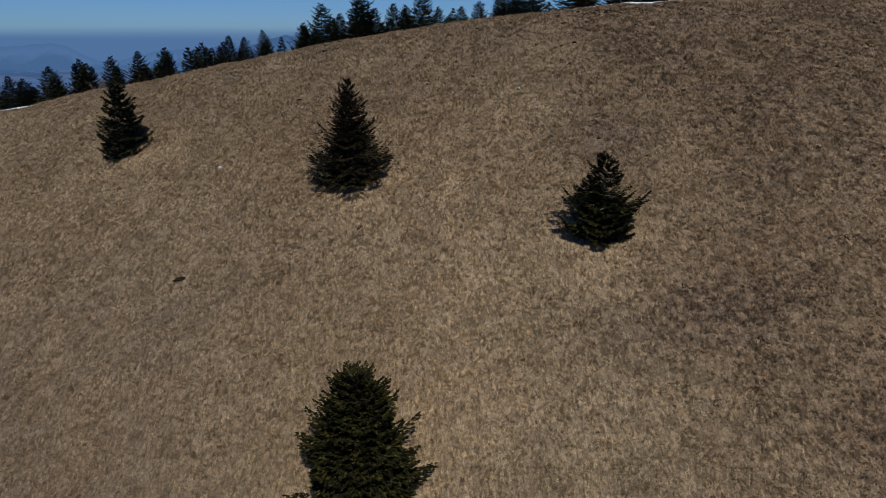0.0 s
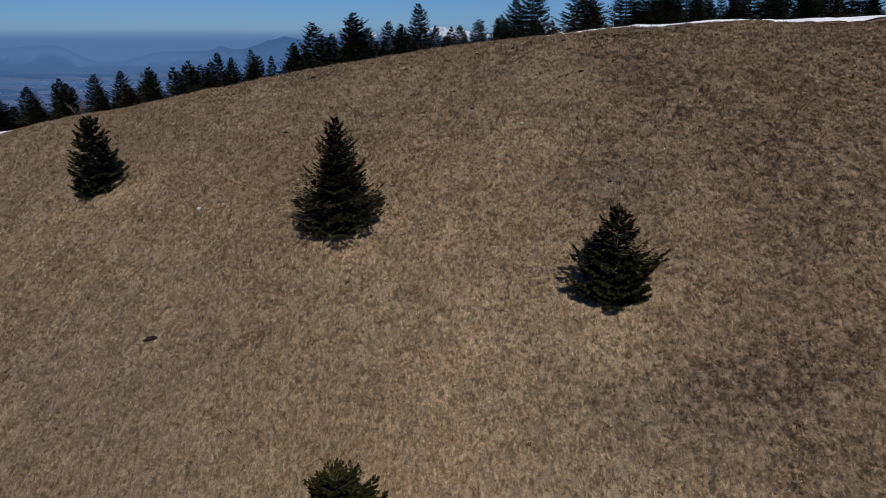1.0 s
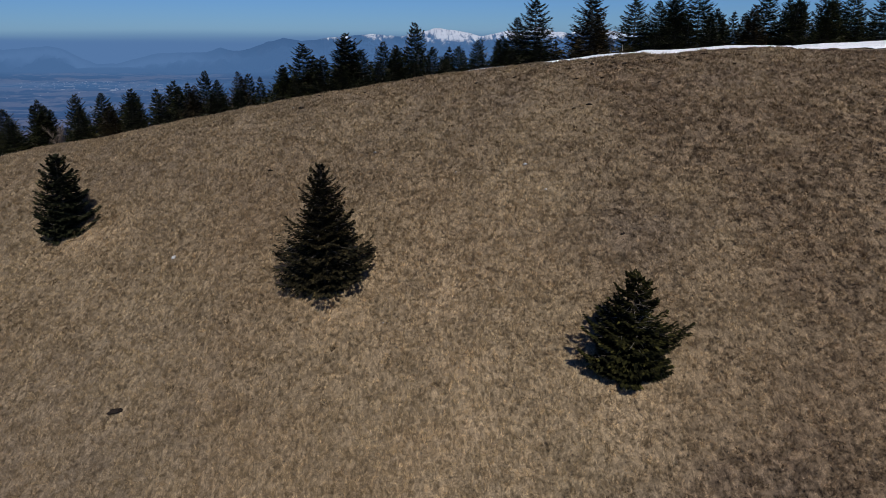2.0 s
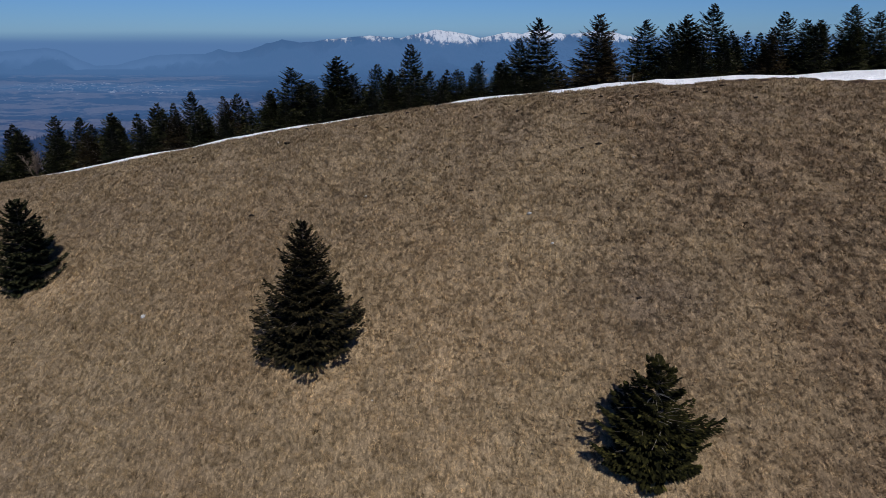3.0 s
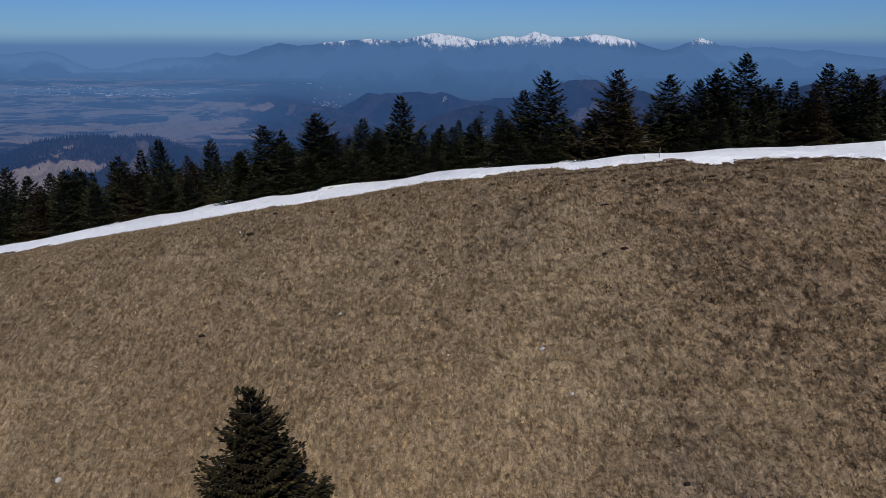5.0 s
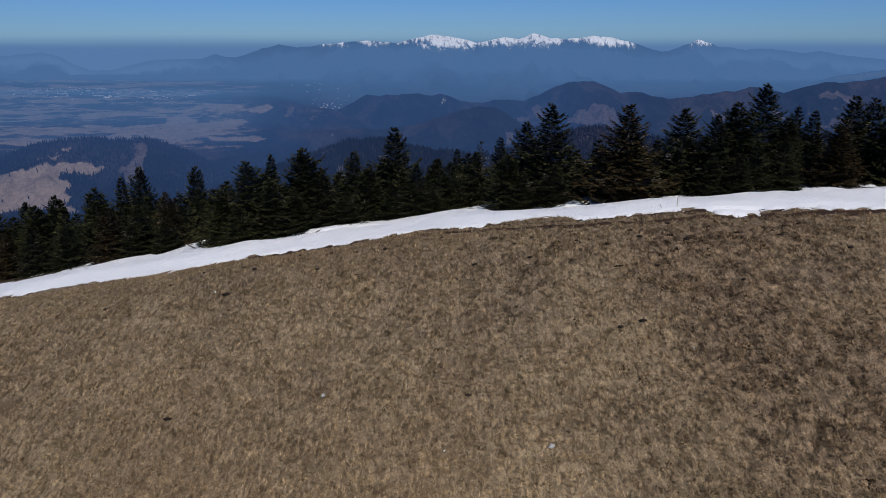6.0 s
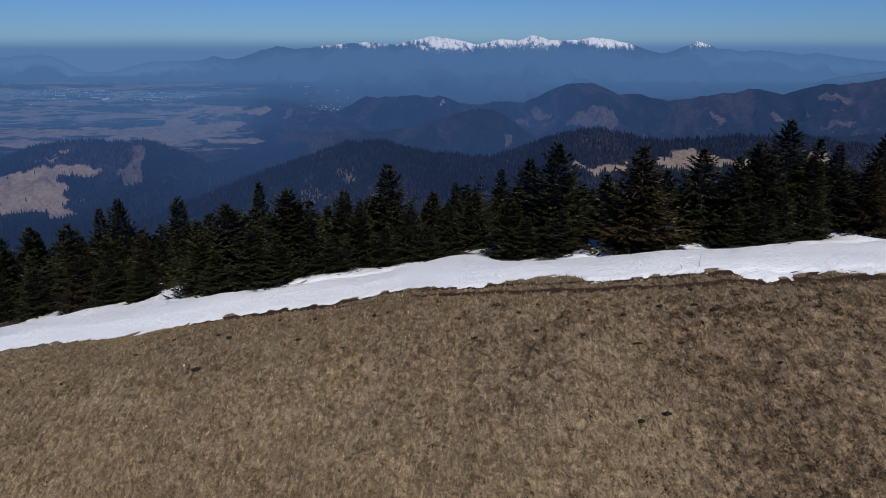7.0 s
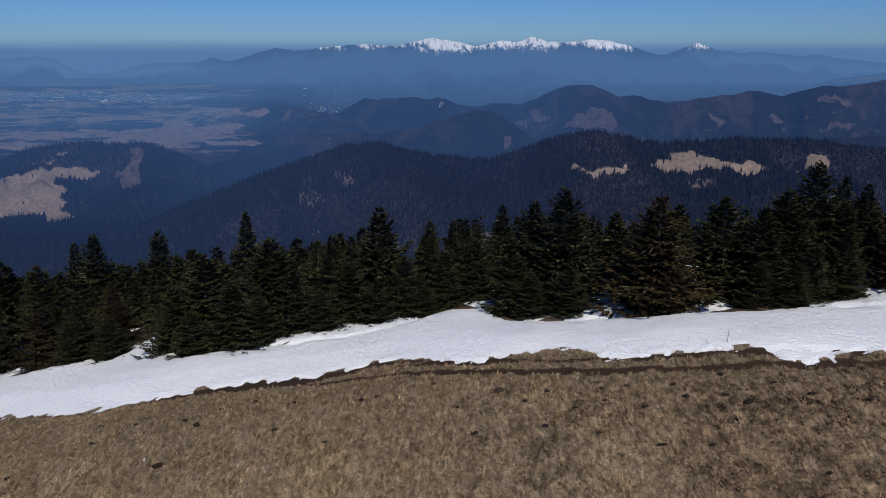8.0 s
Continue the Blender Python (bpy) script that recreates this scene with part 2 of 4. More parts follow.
CONIFERS, BEECHES = ((0.005, 0.007, 0.008), (0.015, 0.017, 0.018)), ((0.016, 0.013, 0.014), (0.042, 0.035, 0.037))


def make_distance():
    """Woods, pastures and snow far off, with blue haze painted in as emission."""
    m, n, l, b = material("far_country", 1.0)
    p = place(n)
    stand_noise = noise_node(n, l, 0.05, 8, 0.85, p)
    dark = ramp_node(n, l, stand_noise, (0.36, CONIFERS[0]), (0.64, CONIFERS[1]))
    grey = ramp_node(n, l, stand_noise, (0.36, BEECHES[0]), (0.64, BEECHES[1]))
    edge = calc(n, l, "MULTIPLY", calc(n, l, "SUBTRACT", noise_node(n, l, 0.022, 7, 0.8, p), 0.5), 1.3)
    woods = blend(n, l, ramp_node(n, l, calc(n, l, "ADD", attribute(n, "leafless"), edge), (0.35, (0, 0, 0)), (0.75, (1, 1, 1))), dark, grey)
    woods = blend(n, l, 1.0, woods, ramp_node(n, l, noise_node(n, l, 0.010, 7, 0.7, p), (0.34, (0.4, 0.4, 0.42)), (0.5, (0.95, 0.95, 0.95)), (0.66, (1.65, 1.65, 1.7))), "MULTIPLY")
    fields = ramp_node(n, l, noise_node(n, l, 0.012, 5, 0.7, p), (0.3, (0.20, 0.155, 0.120)), (0.7, (0.36, 0.275, 0.215)))
    fields = blend(n, l, 1.0, fields, ramp_node(n, l, noise_node(n, l, 0.09, 5, 0.7, p), (0.35, (0.7, 0.7, 0.7)), (0.6, (1.1, 1.1, 1.1))), "MULTIPLY")
    felled = ramp_node(n, l, noise_node(n, l, 0.06, 6, 0.8, p), (0.35, (0.050, 0.039, 0.037)), (0.65, (0.200, 0.155, 0.145)))
    open_land = calc(n, l, "ADD", attribute(n, "pasture"), edge)
    c = blend(n, l, ramp_node(n, l, open_land, (0.36, (0, 0, 0)), (0.66, (1, 1, 1))), woods, fields)
    felled_share = calc(n, l, "ADD", attribute(n, "cut"), calc(n, l, "MULTIPLY", edge, 0.8))
    c = blend(n, l, ramp_node(n, l, felled_share, (0.38, (0, 0, 0)), (0.70, (0.75, 0.75, 0.75))), c, felled)
    flow = n.new("ShaderNodeMapping")
    flow.inputs["Rotation"].default_value, flow.inputs["Scale"].default_value = (0, 0, 0.5), (1.0, 0.25, 0.5)
    l.new(p, flow.inputs["Vector"])
    white = calc(n, l, "ADD", attribute(n, "snow"), calc(n, l, "MULTIPLY", calc(n, l, "SUBTRACT", noise_node(n, l, 0.04, 8, 0.85, flow.outputs[0]), 0.5), 3.2))
    cap = ramp_node(n, l, white, (0.44, (0, 0, 0)), (0.90, (1, 1, 1)))
    c = blend(n, l, cap, c, (0.85, 0.87, 0.9))
    l.new(c, b.inputs["Base Color"])
    bump(n, l, b, noise_node(n, l, 0.12, 5, 0.8, p), 0.8, 6.0)
    clear = calc(n, l, "SUBTRACT", 1.0, calc(n, l, "MULTIPLY", cap, 0.5))  # the snowy heights take less of the painted haze
    paint_haze(n, l, b.outputs[0], calc(n, l, "MULTIPLY", attribute(n, "haze"), clear))
    return m


def make_far_trees():
    m, n, l, b = material("far_trees", 1.0)
    rnd = n.new("ShaderNodeNewGeometry").outputs["Random Per Island"]
    dark = ramp_node(n, l, rnd, (0.0, (0.002, 0.004, 0.004)), (0.8, (0.011, 0.013, 0.013)), (1.0, (0.018, 0.019, 0.018)))
    grey = ramp_node(n, l, rnd, (0.0, (0.010, 0.008, 0.009)), (0.8, (0.030, 0.025, 0.027)), (1.0, (0.044, 0.036, 0.038)))
    l.new(blend(n, l, attribute(n, "leafless"), dark, grey), b.inputs["Base Color"])
    # blue haze glow painted over the trees
    paint_haze(n, l, b.outputs[0], attribute(n, "haze"))
    return m


def make_far_walls():
    m, n, l, b = material("far_walls", 1.0)
    rnd = n.new("ShaderNodeNewGeometry").outputs["Random Per Island"]
    l.new(ramp_node(n, l, rnd, (0.0, (0.25, 0.20, 0.17)), (0.6, (0.6, 0.57, 0.53)), (1.0, (0.85, 0.85, 0.84))), b.inputs["Base Color"])
    # nearly the full haze glow painted over the walls
    paint_haze(n, l, b.outputs[0], calc(n, l, "MULTIPLY", attribute(n, "haze"), 0.985))
    return m


def make_haze_sheet():
    m, n, l, b = material("horizon_haze_glow", 1.0)
    # haze painted as blue emission, faded to transparent by the veil attribute
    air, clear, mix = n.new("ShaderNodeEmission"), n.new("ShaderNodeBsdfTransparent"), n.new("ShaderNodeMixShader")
    air.inputs[0].default_value = (*HAZE_FAR, 1)
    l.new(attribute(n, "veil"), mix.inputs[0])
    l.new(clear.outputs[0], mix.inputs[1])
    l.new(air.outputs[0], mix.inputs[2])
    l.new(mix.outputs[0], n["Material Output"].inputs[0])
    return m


# glow colours of the painted blue haze, near to far
HAZE_NEAR, HAZE_MID, HAZE_DEEP, HAZE_FAR = (0.016, 0.038, 0.122), (0.033, 0.082, 0.218), (0.062, 0.146, 0.318), (0.092, 0.188, 0.380)
FAR_TREES, FAR_WALLS, HAZE_SHEET = make_far_trees(), make_far_walls(), make_haze_sheet()
GROUND, GRASS, SNOW, DISTANCE = make_ground(), make_grass(), make_snow(), make_distance()
NEEDLES = make_needles("spruce_needles", (0.006, 0.007, 0.005), (0.033, 0.038, 0.019), (0.085, 0.088, 0.040))
OLIVE = make_needles("olive_needles", (0.008, 0.008, 0.004), (0.042, 0.037, 0.018), (0.110, 0.088, 0.036))
GREENER = make_needles("greener_needles", (0.005, 0.006, 0.003), (0.027, 0.028, 0.010), (0.075, 0.072, 0.022))
RUSTY = make_needles("browning_needles", (0.009, 0.008, 0.005), (0.040, 0.032, 0.017), (0.100, 0.076, 0.040))
BARK = make_plain("spruce_bark", (0.045, 0.036, 0.030), (0.13, 0.11, 0.095), 9.0)
DEADWOOD = make_plain("bleached_dead_wood", (0.16, 0.14, 0.12), (0.34, 0.31, 0.27), 8.0)
TWIGS = make_plain("birch_twigs", (0.10, 0.075, 0.058), (0.22, 0.175, 0.14), 7.0)
SOIL = make_plain("dug_soil", (0.008, 0.006, 0.005), (0.028, 0.019, 0.014), 9.0, 0.05)
HEATH = make_needles("dead_heath", (0.040, 0.029, 0.020), (0.105, 0.076, 0.052), (0.19, 0.14, 0.095))
STONE = make_plain("pale_limestone", (0.26, 0.25, 0.24), (0.52, 0.51, 0.49), 6.0, 0.02)
POST_WOOD = make_plain("weathered_post_wood", (0.26, 0.22, 0.17), (0.46, 0.41, 0.33), 14.0, 0.005)


# ---- mesh helpers ----
def mesh_from(name, verts, faces, mat, smooth=False, **attributes):
    """A mesh out of arrays of places and of equal-sided faces, with point attributes."""
    verts, faces = np.asarray(verts, np.float32).reshape(-1, 3), np.asarray(faces, np.int32)
    me = bpy.data.meshes.new(name)
    me.vertices.add(len(verts))
    me.vertices.foreach_set("co", verts.ravel())
    count, sides = faces.shape
    me.loops.add(count * sides)
    me.loops.foreach_set("vertex_index", faces.ravel())
    me.polygons.add(count)
    me.polygons.foreach_set("loop_start", np.arange(count, dtype=np.int32) * sides)
    me.polygons.foreach_set("use_smooth", np.full(count, smooth, bool))
    me.update(calc_edges=True)
    me.materials.append(mat)
    for key, values in attributes.items():
        me.attributes.new(key, "FLOAT", "POINT").data.foreach_set("value", np.asarray(values, np.float32).ravel())
    me.validate()
    return me


def grid_faces(rows, cols):
    i = np.arange(rows * cols).reshape(rows, cols)
    return np.stack([i[:-1, :-1], i[:-1, 1:], i[1:, 1:], i[1:, :-1]], -1).reshape(-1, 4)


def part(name, me, parent, label=""):
    ob = new(name, me)
    ob.parent = parent
    return tagged(ob, label)


def bm_mesh(name, bm, mat, smooth=True):
    me = bpy.data.meshes.new(name)
    bm.to_mesh(me)
    bm.free()
    me.materials.append(mat)
    me.polygons.foreach_set("use_smooth", np.full(len(me.polygons), smooth, bool))
    return me


# ---- ground ----
def spread(inner, step, outer, growth=1.22):
    """Even steps from inner[0] to inner[1], then ever longer ones out to outer[0] and outer[1]."""
    mid = list(np.arange(inner[0], inner[1] + step / 2, step))
    lo, hi, s = [], [], step
    while (lo[-1] if lo else mid[0]) > outer[0]:
        s *= growth
        lo.append((lo[-1] if lo else mid[0]) - s)
    s = step
    while (hi[-1] if hi else mid[-1]) < outer[1]:
        s *= growth
        hi.append((hi[-1] if hi else mid[-1]) + s)
    return np.array(lo[::-1] + mid + hi)


def bare_at(x, y):
    """Trodden greyish patches, greyed further low in the west and on the upper slope."""
    v = 0.9 * np.exp(-(((x - 18) / 5.0) ** 2 + ((y - 43) / 1.8) ** 2))
    v = v + 0.7 * np.exp(-(((x - 16) / 4.5) ** 2 + ((y - 60.5) / 3.5) ** 2)) + 0.25 * np.exp(-(((x - 24) / 9) ** 2 + ((y - 78) / 4) ** 2))
    v = v + 0.55 * ramp(-x, 6, 24) * (1 - ramp(y, 50, 66)) + 0.45 * ramp(y, 64, 80)
    return np.clip(v * (1 + 0.7 * fbm(x / 3, y / 3, 3, 40)), 0, 1)


def heath_at(x, y):
    """Where dark dwarf heath grows among the grass: the upper slope, mostly to the east."""
    v = 0.75 * ramp(x + 0.35 * (y - 70), -2, 22) * ramp(y, 50, 72) * (1 - ramp(y, 82, 86)) + 0.2 * ramp(y, 40, 75) * (1 - ramp(y, 82, 86))
    v = v + 0.9 * np.exp(-(((x - 18) / 6.0) ** 2 + ((y - 43) / 2.5) ** 2)) + 0.75 * ramp(x, 10, 30) * (1 - ramp(y, 83, 87))
    return np.clip(v * (0.75 + 0.7 * fbm(x / 7, y / 7, 3, 43)), 0, 1)


def lush_at(x, y):
    """Ungrazed pale straw: below the lone spruces and down the hollow of the slope."""
    v = 0
    for tx, ty, r in LONE_SPOTS:
        v = v + np.exp(-(((x - tx - 2.0) / (r * 1.2)) ** 2 + ((y - ty + 1.2) / (r * 0.9)) ** 2))
    v = v + 0.55 * np.exp(-((x - 3 - 0.1 * (y - 50)) / 6.0) ** 2) * ramp(y, 30, 42) * (1 - ramp(y, 62, 76))
    return np.clip(v * (0.8 + 0.8 * fbm(x / 2.2, y / 2.2, 3, 41)), 0, 1)


LONE_SPOTS = [(-3.6, 35.2, 4.2), (-6.9, 60.1, 3.6), (13.6, 50.2, 3.4), (-32.4, 71.6, 3.0)]


def snow_back(x):
    """Where the open drift ends at the skirts of the wood."""
    x = np.asarray(x, float)
    back = np.interp(x, (-60, -34, -30, -26, -18, -14, -10, -6, -2, 5, 10, 14, 18, 22, 26, 32, 60), (99, 101, 102, 101, 99.2, 97.2, 97.2, 99.2, 100, 100.5, 97.2, 96.2, 95, 94.2, 93.4, 94.2, 94))
    back = back + 0.3 + 1.2 * (1 - ramp(x, -10, -7)) + 1.2 * ramp(x, 14, 17)
    return back + 4.0 * np.exp(-((x + 22.5) / 1.6) ** 2) + 2.0 * np.exp(-((x - 6.6) / 1.3) ** 2) + 2.0 * np.exp(-((x - 3.6) / 2.4) ** 2)


def glade(x, y):
    """The snowy gaps that lead from the drift into the wood."""
    lanes = np.exp(-((x - 16.2 - 0.12 * (y - 98)) / 1.5) ** 4) + np.exp(-((x - 23.6 - 0.22 * (y - 98)) / 1.7) ** 4) + np.exp(-((x - 36.8 - 0.5 * (y - 98)) / 1.6) ** 4)
    return lanes * (1 - ramp(y, 106, 112))


def build_ground():
    gx, gy = spread((-72, 88), 0.4, (-700, 700)), spread((26, 112), 0.4, (-600, 330))
    x, y = np.meshgrid(gx, gy)
    z = ground_z(x, y)
    low = hill(x, 45 + 0 * y) - 0.66 * (45 - y)
    z = np.where(y < 20, np.maximum(z, low - 0.0), z)
    me = mesh_from("ground", np.stack([x, y, z], -1), grid_faces(*x.shape), GROUND, True,
                   mud=mud_at(x, y), bare=bare_at(x, y), lush=lush_at(x, y), heath=heath_at(x, y), wood=ramp(y - snow_back(x), -0.8, 1.6))
    tagged(new("ground", me), "steep hillside meadow of dry straw-coloured winter grass", "meadow", kind="structure")


build_ground()


def build_snow():
    gx, gy = np.arange(-62, 75, 0.22), np.arange(83.5, 128, 0.22)
    x, y = np.meshgrid(gx, gy)
    inside = y - snow_edge(x)
    t = 0.09 * np.clip(inside, -2, 3.3) + 0.015 * fbm(x * 0.6, y * 0.6, 2, 31) + (0.045 * fbm(x * 1.7, y * 1.7, 4, 32) + 0.014 * fbm(x * 3.1, y * 3.1, 2, 35)) * (1 - ramp(inside, 0.6, 1.8))
    back = snow_back(x) + 0.8 * fbm(x / 4.5, y / 4.5, 3, 33)
    t = np.minimum(t, 0.16 * np.clip(back - y, -3, 3) + 0.05 * fbm(x, y, 3, 36))
    wood = 0.45 * fbm(x / 5, y / 5, 3, 34) + 0.02 + 0.22 * glade(x, y) - 0.15 * ramp(y, 112, 126)
    t = np.where(y > back - 1, np.maximum(t, np.minimum(wood, 0.3) * ramp(y - back, -1, 0.5)), t)
    t = np.clip(t, -0.3, 0.36)
    calm = hill(x, y) + 0.28 * fbm(x / 9, y / 9, 2, 1)
    deep = ramp(t, 0.02, 0.25)
    z = ground_z(x, y) * (1 - deep) + calm * deep + t
    faces = grid_faces(*x.shape)
    keep = (t.ravel()[faces] > -0.01).any(1)
    used, faces = np.unique(faces[keep], return_inverse=True)
    me = mesh_from("snow", np.stack([x, y, z], -1).reshape(-1, 3)[used], faces.reshape(-1, 4), SNOW, True, rim=(1 - ramp(t, -0.01, 0.03)).ravel()[used])
    tagged(new("snow", me), "long melting drift of old white snow along the crest", "snow", kind="stuff")


build_snow()


def build_grass():
    rng = np.random.default_rng(11)
    count, blades = 165000, 5
    x, y = rng.uniform(-92, 105, count * 5), rng.uniform(14, 91.5, count * 5)
    away = np.sqrt((np.maximum(np.abs(x - 4) - 26 - 0.4 * np.maximum(y - 31, 0), 0) / 26) ** 2 + (np.maximum(36 - y, 0) / 16) ** 2)
    thin = rng.random(count * 5) < np.exp(-2.6 * away ** 2) * (1 - ramp(away, 0.7, 1.3))
    x, y = x[thin][:count * 2], y[thin][:count * 2]
    clump = value_noise(x / 0.55, y / 0.55, 50)
    keep = (clump + 0.7 * rng.random(len(x)) > 0.6) & (mud_at(x, y) < 0.35) & (y < snow_edge(x) - 0.15)
    x, y, clump = x[keep][:count], y[keep][:count], clump[keep][:count]
    shade = rng.random(len(x))
    way0 = rng.uniform(0, 2 * np.pi, len(x))
    x, y, clump, way0 = (np.repeat(v, blades) for v in (x, y, clump, way0))
    n = len(x)
    way = way0 + rng.normal(0, 1.1, n)
    x, y = x + 0.05 * np.cos(way) + rng.normal(0, 0.03, n), y + 0.05 * np.sin(way) + rng.normal(0, 0.03, n)
    z = ground_z(x, y) - 0.02
    lean = rng.uniform(0.35, 1.35, n)
    size = rng.uniform(0.12, 0.33, n) * (0.6 + 0.7 * clump)
    dx, dy = np.sin(lean) * np.cos(way), np.sin(lean) * np.sin(way) - 0.2
    wide = rng.uniform(0.022, 0.055, n)
    sx, sy = -np.sin(way) * wide, np.cos(way) * wide
    root = np.stack([x, y, z], -1)
    verts = np.stack([root + np.stack([sx, sy, 0 * sx], -1), root - np.stack([sx, sy, 0 * sx], -1), root + np.stack([dx, dy, np.cos(lean)], -1) * size[:, None]], 1)
    bx, by = np.repeat(x, 3), np.repeat(y, 3)
    me = mesh_from("dry_grass", verts, np.arange(3 * n).reshape(-1, 3), GRASS, False, bare=bare_at(bx, by), lush=lush_at(bx, by), heath=heath_at(bx, by), shade=np.repeat(shade, 3 * blades))
    tagged(new("dry_grass", me), "short bleached winter grass tufts all over the slope", "grass", kind="stuff")


def build_heath():
    """Low dark clumps of dead heath and sedge between the grass."""
    rng = np.random.default_rng(23)
    n0 = 52000
    y = rng.uniform(16, 87.5, n0)
    x = rng.uniform(-85, 95, n0)
    chance = (0.05 + 0.5 * heath_at(x, y) ** 1.5) * ramp(value_noise(x / 1.7, y / 1.7, 52), 0.35, 0.75)
    keep = rng.random(n0) < chance
    x, y = x[keep][:2400], y[keep][:2400]
    spikes = 34
    size = rng.uniform(0.08, 0.30, len(x)) * rng.uniform(0.6, 1.2, len(x))
    cx, cy, cs = (np.repeat(v, spikes) for v in (x, y, size))
    n = len(cx)
    way, off = rng.uniform(0, 2 * np.pi, n), np.sqrt(rng.random(n)) * cs * 1.2
    px, py = cx + np.cos(way) * off, cy + np.sin(way) * off
    pz = ground_z(px, py) - 0.02
    tall = cs * rng.uniform(0.5, 0.85, n) * (1.15 - off / (cs * 1.3))
    side = rng.uniform(0, 2 * np.pi, n)
    wide = cs * rng.uniform(0.16, 0.3, n)
    root = np.stack([px, py, pz], -1)
    arm = np.stack([np.cos(side) * wide, np.sin(side) * wide, 0 * wide], -1)
    tip = root + np.stack([rng.normal(0, 0.14, n) * cs, rng.normal(0, 0.14, n) * cs, tall], -1)
    me = mesh_from("dead_heath", np.stack([root + arm, root - arm, tip], 1), np.arange(3 * n).reshape(-1, 3), HEATH)
    tagged(new("dead_heath", me), "small dark brown clumps of dead heath in the grass", "heath", kind="stuff")


build_grass()
build_heath()


# ---- spruces ----
def stick_arrays(lines):
    """Tapering three-sided sticks; each line is (start, end, radius)."""
    verts, faces = [], []
    for p, q, r in lines:
        d = (q - p).normalized()
        s = d.orthogonal().normalized()
        u = d.cross(s)
        k = len(verts)
        for base, rad in ((p, r), (q, r * 0.25)):
            for j in range(3):
                w = 2.094 * j
                verts.append(tuple(base + (s * math.cos(w) + u * math.sin(w)) * rad))
        for j in range(3):
            faces.append((k + j, k + (j + 1) % 3, k + 3 + (j + 1) % 3, k + 3 + j))
    return verts, faces


